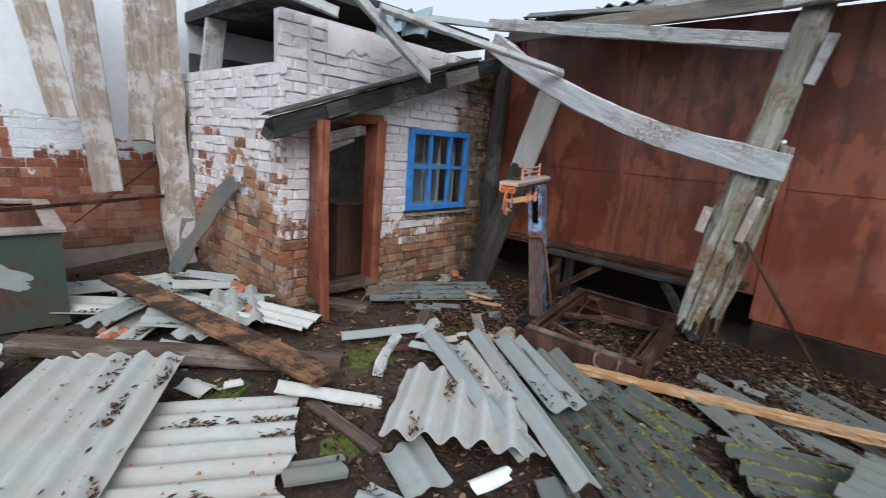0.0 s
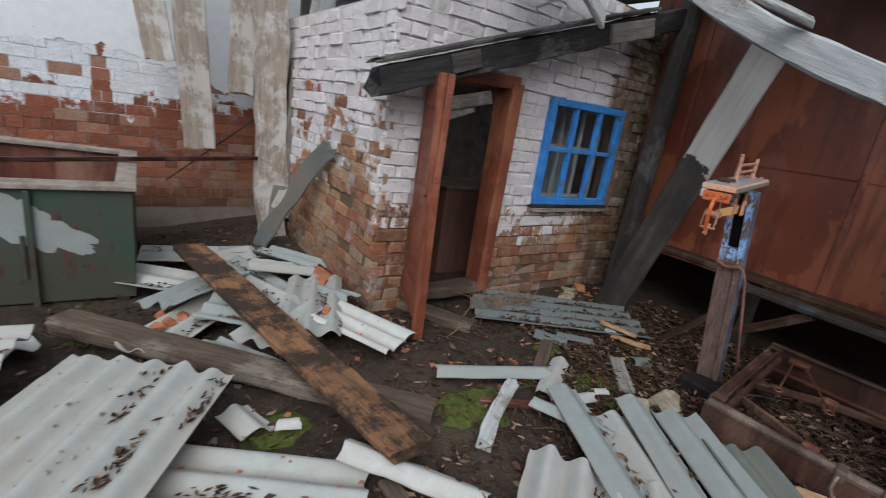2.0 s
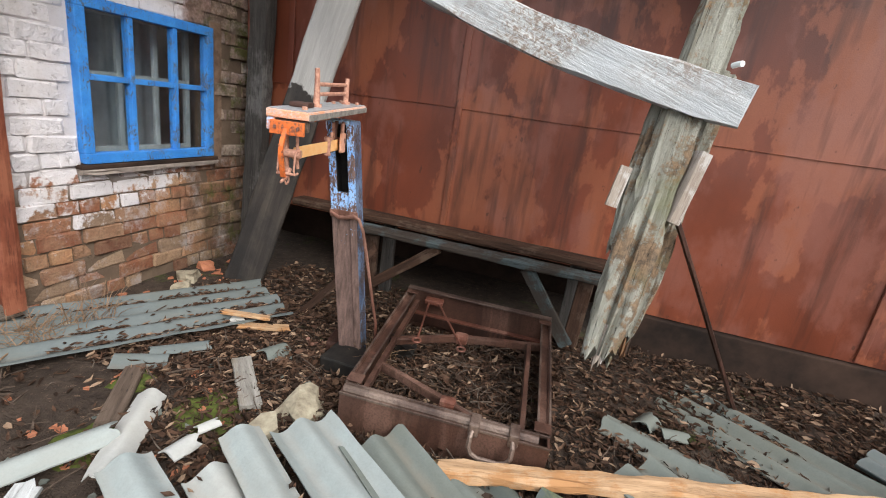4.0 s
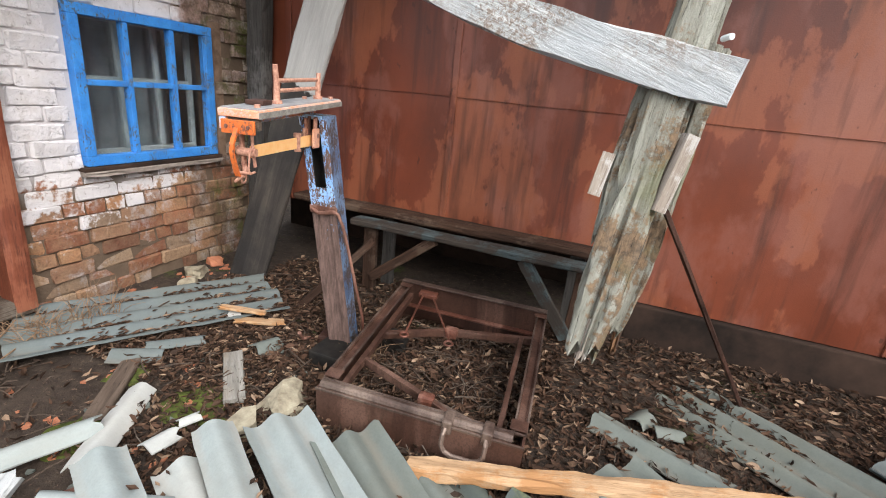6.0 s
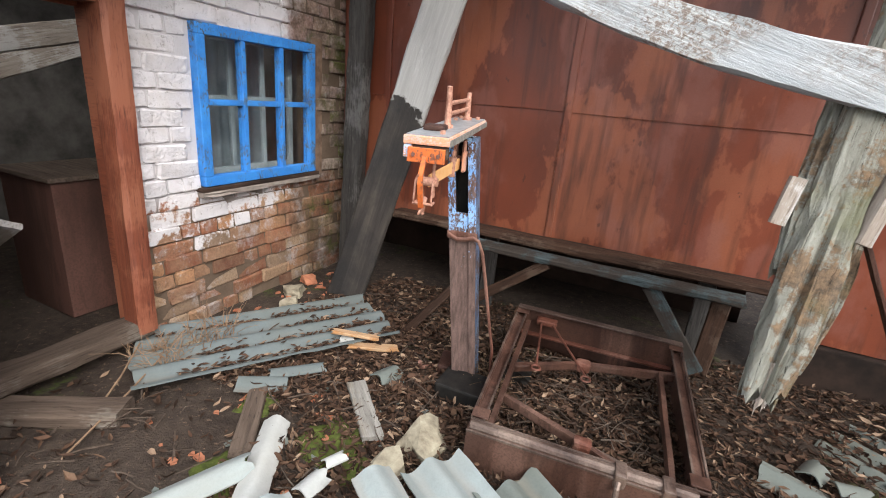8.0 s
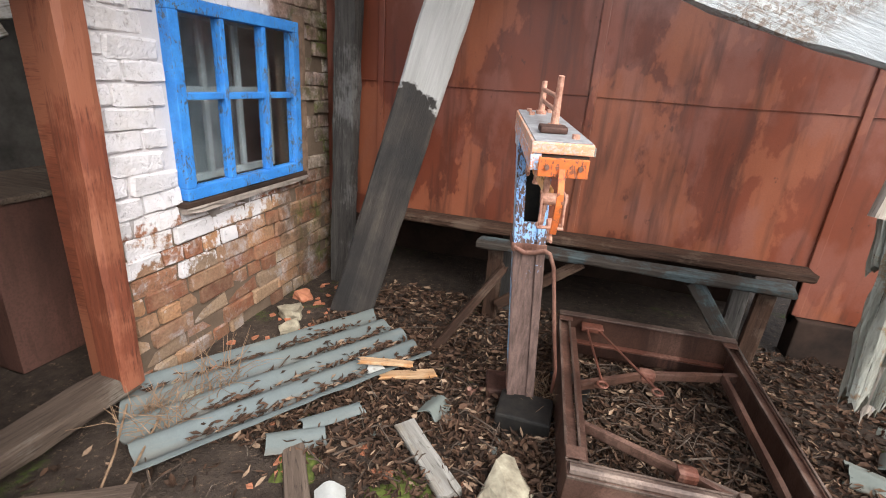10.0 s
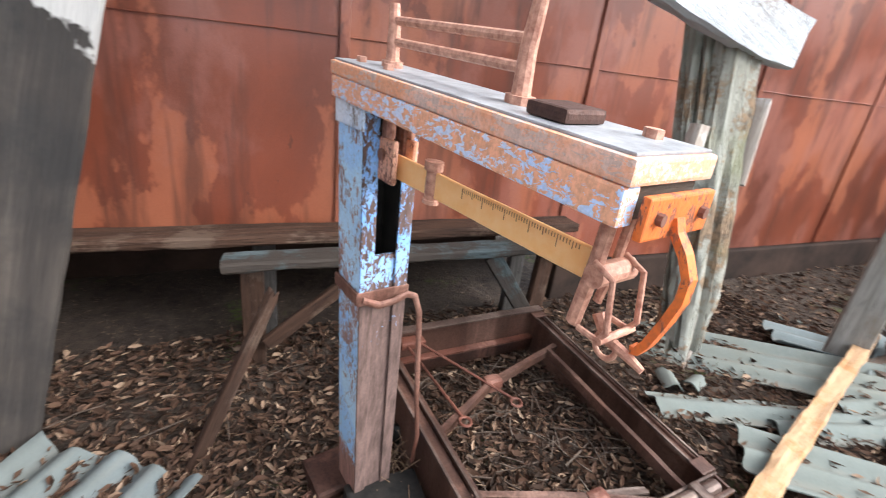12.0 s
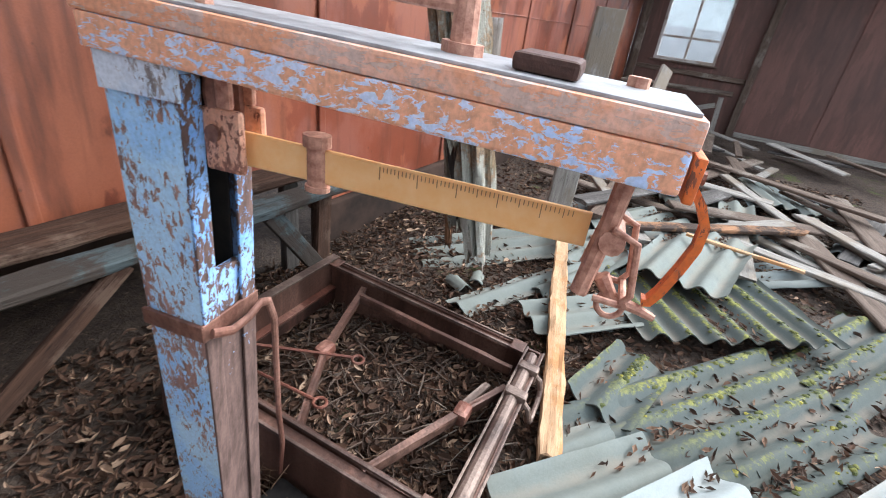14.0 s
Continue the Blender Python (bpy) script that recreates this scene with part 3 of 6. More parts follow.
def corrugated(length, width, seed=0, pitch=0.15, amp=0.021, ragged=0.03, thick=0.007, bite=0.0, curl=0.0, phase=0.0):
    """A wavy roofing sheet; its waves run along x. Its outline is broken."""
    rng = random.Random(seed)
    nx, ny = max(5, int(length / 0.07)), max(4, int(width / pitch * 10))
    top, bot = [], []
    for i in range(nx + 1):
        for j in range(ny + 1):
            u, v = i / nx, j / ny
            x, y = (u - 0.5) * length, (v - 0.5) * width
            edge = ragged * (noise.noise((v * width * 5, seed, 1)) * 1.3 + noise.noise((v * width * 17, seed, 2)) * 0.6)
            cut = bite * max(0, noise.noise((v * 3.1 + seed, 0, 5)) + 0.1)
            x += edge * (1 if u > 0.5 else -1) * abs(2 * u - 1) ** 2 - (cut if u > 0.5 else 0) * abs(2 * u - 1)
            y += ragged * 0.35 * noise.noise((u * length * 6, seed, 9)) * (1 if v > 0.5 else -1) * abs(2 * v - 1) ** 4
            z = amp * math.cos(2 * math.pi * (y / pitch) + phase) + curl * (2 * v - 1) ** 2 + 0.006 * noise.noise((x * 2, y * 2, seed))
            top.append((x, y, z + thick / 2))
            bot.append((x, y, z - thick / 2))
    n, w = len(top), ny + 1
    fs = []
    for i in range(nx):
        for j in range(ny):
            a = i * w + j
            fs.append((a, a + w, a + w + 1, a + 1))
            fs.append((n + a, n + a + 1, n + a + w + 1, n + a + w))
    rim = [j for j in range(w)] + [i * w + ny for i in range(1, nx + 1)] + [nx * w + j for j in range(ny - 1, -1, -1)] + [i * w for i in range(nx - 1, 0, -1)]
    for k in range(len(rim)):
        a, b = rim[k], rim[(k + 1) % len(rim)]
        fs.append((a, b, n + b, n + a))
    return top + bot, fs


def smooth(ob, angle=40):
    for p in ob.data.polygons:
        p.use_smooth = True
    ob.data.set_sharp_from_angle(angle=radians(angle))
    return ob


def ground_z(x, y):
    low = max(0.0, min(1.0, (2.3 - y) / 1.6))
    low *= max(0.0, min(1.0, (-x + 0.5) / 2.5)) * 0.75 + 0.25
    z = -0.13 * low * low * (3 - 2 * low)
    z += 0.03 * noise.noise((x * 0.9, y * 0.9, 3)) + 0.014 * noise.noise((x * 4, y * 4, 5))
    return z


def slate(x, y, yaw, length, width, lift=0.06, tilt=(0, 0), material=None, label="broken grey corrugated slate sheet lying on rubble", group="fallen slate sheets", **kw):
    kw.setdefault("seed", int(abs(x * 531 + y * 877)) % 991)
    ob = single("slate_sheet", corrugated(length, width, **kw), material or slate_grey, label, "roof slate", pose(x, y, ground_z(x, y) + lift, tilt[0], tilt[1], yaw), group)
    return smooth(ob, 50)

# ---- the setting ----


def ground_sheet():
    """One sheet that is fine where the yard is walked and coarse out to the horizon."""
    xs = [-400, -120, -40, -15, -9] + [-7.5 + 0.12 * i for i in range(76)] + [2.2, 3.5, 5, 7.6, 12, 40, 120, 400]
    ys = [-400, -120, -40, -12, -5] + [-3 + 0.12 * i for i in range(68)] + [6, 9, 15, 40, 120, 400]
    vs = [(x, y, ground_z(x, y)) for x in xs for y in ys]
    w = len(ys)
    fs = [(i * w + j, (i + 1) * w + j, (i + 1) * w + j + 1, i * w + j + 1) for i in range(len(xs) - 1) for j in range(w - 1)]
    return vs, fs


ground = smooth(single("ground", ground_sheet(), soil, "damp dark soil with moss and trodden debris", "ground", kind="structure"), 80)

FX = -3.88          # face of the house front
SY = 2.0            # face of the house side
WX = -6.8           # face of the whitewashed wall
MY = 4.87           # face of the metal wall
RX = 7.6            # face of the far right wall
DOOR = (2.30, 3.06, 0.14, 1.80)
WIN = (3.50, 4.475, 0.858, 1.765)

bm = bmesh.new()
for y0, y1, z0, z1 in ((SY + 0.02, DOOR[0], -0.3, 2.62), (DOOR[1], WIN[0], -0.3, 2.62), (WIN[1], 5.0, -0.3, 2.62), (DOOR[0], DOOR[1], DOOR[3], 2.62), (WIN[0], WIN[1], -0.3, WIN[2]), (WIN[0], WIN[1], WIN[3], 2.62)):
    box(bm, (FX - 0.14, y0, z0), (FX - 0.016, y1, z1))
wall_front = single("wall_house_front", bm, mortar_house, "whitewashed brick front wall of a small shed, flaking", "wall", kind="structure")
wall_side = single("wall_house_side", box_bm((WX, SY + 0.014, -0.3), (FX - 0.142, SY + 0.25, 2.2)), mortar_house, "worn brick side wall with patchy whitewash", "wall", kind="structure")
wall_back = single("wall_back", box_bm((WX - 0.3, -3.0, -0.4), (WX - 0.008, 8.0, 3.6)), mortar_white, "tall whitewashed brick wall, bare red brick low down", "wall", kind="structure")
# Added out of view behind the camera, only to limit and bounce light.
wall_near = single("wall_near", box_bm((WX - 0.3, -9.3, -0.4), (RX + 0.3, -9.004, 2.2)), mortar_white, "unseen plain wall added behind the camera to bound the light", "wall", kind="structure")



def plaster_bm(ya, yb, top, foot, seed, step=0.03):
    """An uneven coat of limewash as a thin slab in the plane of x = 0, its lower edge ragged round the height foot(y)."""
    vs, fs, n, rows = [], [], int((yb - ya) / step), 22
    for i in range(n + 1):
        y = ya + (yb - ya) * i / n
        low = foot(y) + 0.11 * noise.noise((y * 3.1, seed, 1)) + 0.05 * noise.noise((y * 13, seed, 2))
        for j in range(rows + 1):
            z = low + (top(y) - low) * j / rows
            out = 0.004 * noise.noise((y * 6, z * 6, seed)) + 0.0025 * noise.noise((y * 22, z * 26, seed))
            vs.append(((0.006 + out) * min(1.0, j * 0.5), y, z))
    for i in range(n):
        for j in range(rows):
            a = i * (rows + 1) + j
            fs.append((a, a + rows + 1, a + rows + 2, a + 1))
    return vs, fs


def limewash_material(name, paint):
    k = Mat(name, 0.9)
    big, mid = k.noise(1.7, 6, 0.65), k.noise(11, 5, 0.7)
    col = k.mix(k.ramp(mid, [(0.3, 0.0), (0.7, 1.0)]), tuple(c * 0.90 for c in paint), paint)
    col = k.mix(k.ramp(big, [(0.56, 0.0), (0.76, 0.4)]), col, (0.56, 0.50, 0.45))
    col = k.mix(k.ramp(k.noise(26, 5, 0.8), [(0.66, 0.0), (0.70, 0.7)]), col, (0.30, 0.17, 0.12))
    return k.done(col, k.math("ADD", mid, k.noise(60, 3)), 0.5, 0.006)


lime_house, lime_wall = limewash_material("thick_limewash_house", HOUSE_PAINT), limewash_material("thick_limewash_back", WALL_PAINT)
smooth(part("limewash_coat", plaster_bm(2.45, 3.75, lambda y: 2.6, lambda y: 2.33 + 0.06 * (y - 2.06), 3), lime_house, wall_front, "thick smooth limewash over the brick", m=Matrix.Translation((FX + 0.001, 0, 0))), 70)
smooth(part("limewash_coat", plaster_bm(-2.85, 2.28, lambda y: 3.55, lambda y: 1.55 + 0.12 * math.sin(y * 2.1 + 1), 8), lime_wall, wall_back, "thick bluish limewash over the brick", m=Matrix.Translation((WX + 0.002, 0, 0))), 70)

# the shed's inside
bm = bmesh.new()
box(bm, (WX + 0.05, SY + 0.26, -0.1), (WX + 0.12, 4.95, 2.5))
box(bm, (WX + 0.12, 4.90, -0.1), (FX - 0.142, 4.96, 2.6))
single("wall_shed_inside", bm, room_dark, "dark plastered inner walls of the shed", "wall", kind="structure")
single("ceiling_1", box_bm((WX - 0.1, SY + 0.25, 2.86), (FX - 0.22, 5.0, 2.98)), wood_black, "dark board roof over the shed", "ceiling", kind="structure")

# the rusty steel wall, sheet by sheet
wall_metal = single("wall_metal", box(box_bm((-0.64, MY + 0.03, 0.2), (RX, MY + 0.12, 2.86)), (FX - 0.2, MY + 0.03, 0.5), (-0.641, MY + 0.12, 2.86)), rust_dark, "tall rusty sheet steel wall with lapped seams", "wall", kind="structure")


def sheet_bm(x0, x1, z0, z1, seed):
    vs, fs, nx, nz = [], [], 14, 14
    for i in range(nx + 1):
        for j in range(nz + 1):
            x, z = x0 + (x1 - x0) * i / nx, z0 + (z1 - z0) * j / nz
            b = math.sin(math.pi * i / nx) * math.sin(math.pi * j / nz)
            vs.append((x, MY - 0.002 + b * 0.02 * noise.noise((x * 1.5, z * 1.5, seed)) + 0.004 * noise.noise((x * 6, z * 6, seed)), z))
    for i in range(nx):
        for j in range(nz):
            a = i * (nz + 1) + j
            fs.append((a, a + nz + 1, a + nz + 2, a + 1))
    return vs, fs


edges = [-3.875, -3.46, -2.06, -0.65, 0.77, 2.19, 3.6, 5.0, 6.4, 7.58]
for k in range(len(edges) - 1):
    for row, (z0, z1) in enumerate(((0.5 if k < 3 else 0.27, 1.475), (1.462, 2.88))):
        ob = part("metal_sheet", sheet_bm(edges[k] + 0.003, edges[k + 1] - 0.003, z0, z1, k * 2 + row), rust_wall, wall_metal)
        ob.location.y -= 0.0015 * row
        smooth(ob, 60)
    if k:
        part("seam", box_bm((edges[k] - 0.024, MY - 0.020, 0.5 if k < 3 else 0.28), (edges[k] + 0.024, MY - 0.003, 2.86), 0.007), rust_wall, wall_metal)
part("lap_seam", tube([(-3.86 + 0.5 * i, MY - 0.009, 1.462 + 0.004 * math.sin(i * 2.3)) for i in range(23)], 0.0028, 6), rust_wall, wall_metal)
# Footing set back behind the bench, an added recess that deepens the painted shade.
single("wall_metal_plinth", box(box_bm((-0.64, MY - 0.05, -0.3), (RX, MY + 0.1, 0.262), 0.01), (FX - 0.2, MY + 0.75, -0.3), (-0.642, MY + 0.9, 0.7)), concrete, "concrete footing under the steel wall, near black to stand for shade", "wall footing", kind="structure")
single("wall_recess_top", box_bm((FX - 0.2, MY + 0.125, 0.52), (-0.642, MY + 0.745, 0.6)), concrete, "dark slab added over the recess behind the bench to keep it black", "wall footing", kind="structure")

# the far right wall with its window
bm = bmesh.new()
RW = (3.35, 4.42, 1.10, 2.25)
for y0, y1, z0, z1 in ((-3.0, RW[0], -0.2, 3.0), (RW[1], MY, -0.2, 3.0), (RW[0], RW[1], -0.2, RW[2]), (RW[0], RW[1], RW[3], 3.0)):
    box(bm, (RX, y0, z0), (RX + 0.12, y1, z1))
wall_right = single("wall_right", bm, rust_brown, "brown sheet wall with a small window", "wall", kind="structure")
for y0, y1, z0 in ((1.55, 2.68, 0.08), (0.3, 1.5, 0.05), (-1.2, 0.25, 0.05)):
    part("panel", box_bm((RX - 0.02, y0, z0), (RX - 0.003, y1, 2.7), 0.004), rust_brown, wall_right)
plank("trim", (RX - 0.04, 2.66, 0.03), (RX - 0.04, -1.2, 0.0), 0.1, 0.03, wood_grey, parent=wall_right, face=(-1, 0, 0))
plank("trim", (RX - 0.04, 4.75, 0.95), (RX - 0.04, 2.7, 0.92), 0.08, 0.03, wood_brown, parent=wall_right, face=(-1, 0, 0))
plank("post", (RX - 0.09, 2.74, -0.05), (RX - 0.09, 2.70, 2.9), 0.12, 0.1, wood_brown, parent=wall_right, face=(-1, 0, 0))
plank("post", (RX - 0.09, 4.74, -0.05), (RX - 0.09, 4.74, 2.9), 0.12, 0.1, wood_brown, parent=wall_right, face=(-1, 0, 0))
window_2 = thing("window_2", "small four-light window with a weathered wooden frame", "window", pose(RX, 3.885, 1.1), kind="structure")


def sash(parent, x, y0, y1, z0, z1, rails, stiles, w, d, mat, glass_mat=None, bar=None, rail_name="frame", bevel=0.004):
    """A window sash in a plane of constant x: outer frame, bars and panes."""
    inv = parent.matrix_world.inverted()
    bar = bar or w * 0.6
    for a, b, c, e in ((y0, y1, z0, z0 + w), (y0, y1, z1 - w, z1), (y0, y0 + w, z0 + w, z1 - w), (y1 - w, y1, z0 + w, z1 - w)):
        part(rail_name, box_bm((x - d / 2, a, c), (x + d / 2, b, e), bevel), mat, parent, m=inv)
    for y in stiles:
        part("glazing_bar", box_bm((x - d * 0.4, y - bar / 2, z0 + w), (x + d * 0.4, y + bar / 2, z1 - w), bevel), mat, parent, m=inv)
    cuts = [y0 + w, *stiles, y1 - w]
    for z in rails:
        for a, b in zip(cuts, cuts[1:]):
            part("glazing_bar", box_bm((x - d * 0.36, a + (bar / 2 if a in stiles else 0), z - bar / 2), (x + d * 0.36, b - (bar / 2 if b in stiles else 0), z + bar / 2), bevel), mat, parent, m=inv)
    if glass_mat:
        rows = [z0 + w, *rails, z1 - w]
        for a, b in zip(cuts, cuts[1:]):
            for c, e in zip(rows, rows[1:]):
                p = part("pane", box_bm((x - 0.0015, a + 0.002, c + 0.002), (x + 0.0015, b - 0.002, e - 0.002)), glass_mat, parent, m=inv)
                p.visible_shadow = False


sash(window_2, RX + 0.05, RW[0], RW[1], RW[2], RW[3], [1.5], [3.885], 0.05, 0.06, wood_tan, glass, 0.04)
plank("window_sill", (RX - 0.02, 3.3, 1.085), (RX - 0.02, 4.47, 1.085), 0.1, 0.03, wood_brown, parent=window_2)
# Roof slab added out of view to block sky light at the far end.
single("ceiling_2", box_bm((5.6, 0.5, 3.0), (RX + 0.3, 5.1, 3.1)), wood_dark, "unseen dark board roof added to shade the far end", "ceiling", kind="structure")

# what lies beyond the far window
bm = bmesh.new()
box(bm, (13.0, -4, -0.3), (13.2, 12, 2.9))
single("backdrop_wall", bm, sash_white, "pale building wall beyond the far window", "backdrop", kind="structure")
single("backdrop_band", box_bm((12.95, -4, 2.55), (12.99, 12, 2.72)), plain("pale_teal_band", (0.12, 0.45, 0.47), (0.2, 0.55, 0.55)), "teal band along the pale building", "backdrop", kind="structure")
single("backdrop_fence", box_bm((11.0, -4, -0.3), (11.05, 12, 1.75)), plain("pale_grey_fence", (0.62, 0.64, 0.65), (0.80, 0.82, 0.82), 3), "pale grey fence beyond the far window", "backdrop", kind="structure")

# blue window of the shed
window_1 = thing("window_1", "bright blue painted six-pane wooden window in the brick wall", "window", pose(FX, 3.98, 0.86), kind="structure")
sash(window_1, FX + 0.005, WIN[0], WIN[1], WIN[2], WIN[3], [1.345], [3.83, 4.15], 0.06, 0.07, paint_window, glass, 0.034, bevel=0.006)
sash(window_1, FX - 0.20, 3.60, 4.475, WIN[2] + 0.02, WIN[3] - 0.02, [1.36], [3.92, 4.19], 0.04, 0.03, sash_dim, None, 0.034, "inner_frame")
part("window_sill", box_bm((FX - 0.05, WIN[0] - 0.03, WIN[2] - 0.03), (FX + 0.05, WIN[1] + 0.03, WIN[2] - 0.003), 0.006), concrete, window_1, "dirty mortar sill", m=window_1.matrix_world.inverted())


part("plaster_strip", plank_bm(0.96, 0.115, 0.035, 5, 0.012, ragged=(0.02, 0.02)), plain("brown_mud_plaster", (0.10, 0.065, 0.045), (0.27, 0.18, 0.125), 9, 0.95, 0.0, 0.9), wall_front, "brown mud plaster beside the window", m=frame_of((FX - 0.012, WIN[1] + 0.062, WIN[2] - 0.02), (FX - 0.012, WIN[1] + 0.062, WIN[3] + 0.03), (1, 0, 0))[0])
part("sill_ledge", plank_bm(1.02, 0.09, 0.03, 9, 0.010, ragged=(0.02, 0.02)), dust, wall_front, "dusty mortar ledge under the window", m=frame_of((FX + 0.004, WIN[0] - 0.02, WIN[2] - 0.045), (FX + 0.004, WIN[1] + 0.06, WIN[2] - 0.045), (0, 0, 1))[0])


def curtain_bm():
    vs, fs, n = [], [], 60
    for i in range(n + 1):
        y = WIN[0] + (WIN[1] - WIN[0]) * i / n
        x = FX - 0.45 + 0.02 * math.sin(y * 46) + 0.012 * math.sin(y * 19 + 1)
        vs += [(x, y, 0.8), (x + 0.004, y, 1.85), (x - 0.004, y, 0.8), (x, y, 1.85)]
    for i in range(n):
        a = i * 4
        fs += [(a, a + 4, a + 5, a + 1), (a + 2, a + 3, a + 7, a + 6)]
    return vs, fs


smooth(single("curtain", curtain_bm(), curtain_mat, "dusty grey curtain hanging behind the blue window", "curtain"))

# door
door_1 = thing("door_1", "red-brown plank door standing open, with its frame", "door", pose(FX, 2.3, 0.1), kind="structure")
plank("door_frame", (FX + 0.0, 3.05, 0.10), (FX + 0.0, 3.07, 1.80), 0.13, 0.11, wood_red, parent=door_1, face=(0, -1, 0), worn=0.006)
plank("door_frame", (FX - 0.06, 2.335, 0.10), (FX - 0.06, 2.335, 1.76), 0.14, 0.08, wood_red, parent=door_1, face=(0, -1, 0))
plank("door_frame", (FX - 0.03, 2.30, 1.78), (FX - 0.03, 3.10, 1.81), 0.15, 0.09, wood_red, parent=door_1)
part("reveal_lining", box_bm((FX - 0.15, 3.022, 0.12), (FX - 0.068, 3.066, 1.80), 0.004), wood_red, door_1, m=door_1.matrix_world.inverted())
part("reveal_lining", box_bm((FX - 0.15, 2.296, 1.742), (FX - 0.108, 3.017, 1.806), 0.004), wood_red, door_1, m=door_1.matrix_world.inverted())
plank("threshold", (FX - 0.02, 2.30, 0.11), (FX - 0.02, 3.08, 0.12), 0.16, 0.09, wood_brown, parent=door_1, worn=0.01)
leaf = part("door_leaf", box_bm((0, -0.022, 0), (0.46, 0.022, 1.62), 0.005), wood_red, door_1, m=door_1.matrix_world.inverted() @ pose(FX + 0.03, 2.30, 0.13, 0, 1.5, -18))
for z in (0.1, 0.78, 1.42):
    part("rail", box_bm((0.02, -0.036, z), (0.44, -0.024, z + 0.13), 0.004), wood_red, leaf)
plank("batten", (FX + 0.50, 2.145, 0.02), (FX + 0.43, 2.150, 1.74), 0.075, 0.05, wood_red, "red-brown stile of the door leaf", parent=door_1, face=(1, 0, 0))
part("latch", tube([(FX + 0.44, 2.15, 1.0), (FX + 0.43, 2.11, 1.0), (FX + 0.46, 2.10, 1.0)], 0.006, 6), iron_black, door_1, m=door_1.matrix_world.inverted())

# ---- timbers overhead ----
eave = thing("eave_rafter", "black charred sloping rafter over the door, its end splintered", "beam", pose(-3.7, 1.85, 1.65))
plank("rafter", (-3.70, 1.86, 1.65), (-3.70, 4.75, 2.62), 0.17, 0.12, wood_black, parent=eave, face=(1, 0, 0), ragged=(0.14, 0.02), worn=0.012)
plank("rafter_cap", (-3.70, 1.84, 1.765), (-3.70, 4.3, 2.59), 0.15, 0.03, wood_dark, "weathered cap board", parent=eave, ragged=(0.12, 0.02))
plank("block", (-3.632, 2.30, 1.815), (-3.632, 2.52, 1.89), 0.12, 0.03, wood_dark, "nailed wooden block", parent=eave, face=(1, 0, 0))
plank("rafter_plate", (-3.62, 3.75, 2.28), (-3.62, 4.25, 2.43), 0.15, 0.03, wood_grey, parent=eave, face=(1, 0, 0))

plank("curved_beam", (-3.20, 3.98, 2.66), (-0.53, 3.90, 1.63), 0.185, 0.085, wood_beam, "pale weathered beam sagging in a curve against a post", "beam", face=(0, -1, 0), bow=-0.16, worn=0.01, waney=0.02, ragged=(0.03, 0.02))
plank("roof_board", (-3.30, 4.0, 2.85), (-0.70, 3.98, 2.46), 0.11, 0.05, wood_pale, "pale roof batten hanging loose", "board", face=(0, -1, 0), worn=0.008)
plank("roof_board", (-3.1, 4.1, 2.74), (-0.2, 4.2, 2.80), 0.13, 0.05, wood_grey, "pale roof batten hanging loose", "board", face=(0, -1, 0), worn=0.008)
plank("roof_board", (-2.6, 4.4, 2.86), (0.6, 4.3, 3.05), 0.12, 0.04, wood_pale, "pale roof batten hanging loose", "board", face=(0, -1, 0), worn=0.008)
plank("roof_board", (-3.0, 1.75, 2.82), (-3.0, 2.88, 2.16), 0.11, 0.035, wood_pale, "pale broken board hanging from the roof", "board", face=(1, 0, 0.6), worn=0.006, ragged=(0, 0.03))
plank("roof_board", (-2.95, 2.3, 2.56), (-2.35, 3.90, 2.33), 0.085, 0.035, wood_pale, "pale broken board hanging from the roof", "board", face=(0.4, -0.6, 0.7), worn=0.006, ragged=(0, 0.05))
plank("roof_board", (-3.75, 1.55, 2.75), (-3.6, 2.35, 2.62), 0.12, 0.03, wood_pale, "pale broken board hanging from the roof", "board", face=(1, 0, 0.6), ragged=(0, 0.04))
plank("roof_board", (-0.75, 3.95, 2.72), (1.6, 3.6, 2.9), 0.13, 0.05, wood_pale, "pale roof batten hanging loose", "board", face=(0, -1, 0.2))
slate(-3.30, 3.2, 82, 1.15, 0.5, 2.72, (14, -7), slate_blue, "blue-grey slate sheet remaining on the broken roof", "roof slates", seed=4)
slate(-2.3, 4.35, 8, 1.3, 0.5, 2.93, (14, 2), slate_dark, "dark slate sheet remaining on the broken roof", "roof slates", seed=6)
slate(-0.6, 4.3, 4, 1.3, 0.6, 3.05, (12, -5), slate_dark, "dark slate sheet remaining on the broken roof", "roof slates", seed=7)
# Mostly unseen strip of slates, added to keep sky light off the steel wall.
for n, x in enumerate((-2.95, -1.75, -0.55, 0.65, 1.85)):
    slate(x, 4.72, 90, 0.75, 1.16, 3.0 + 0.015 * (n % 2), (0, -7), slate_dark, "dark slate sheet, mostly unseen, added to shade the steel wall", "roof slates", seed=30 + n)


def rag_bm():
    vs, fs, n, m = [], [], 10, 8
    for i in range(n + 1):
        for j in range(m + 1):
            u, v = i / n, j / m
            y = 2.42 + 0.62 * u
            x = -3.22 + 0.05 * math.sin(u * 14 + v * 3) + 0.05 * v
            vs.append((x, y, 2.60 + 0.16 * u - v * (0.1 + 0.26 * max(0, noise.noise((u * 4, 2, 1)) + 0.35)) + 0.02 * math.sin(u * 21)))
    for i in range(n):
        for j in range(m):
            a = i * (m + 1) + j
            fs.append((a, a + 1, a + m + 2, a + m + 1))
    return vs, fs


smooth(single("roofing_rag", rag_bm(), cloth_blue, "torn blue-grey roofing film hanging from the slate", "rag"))

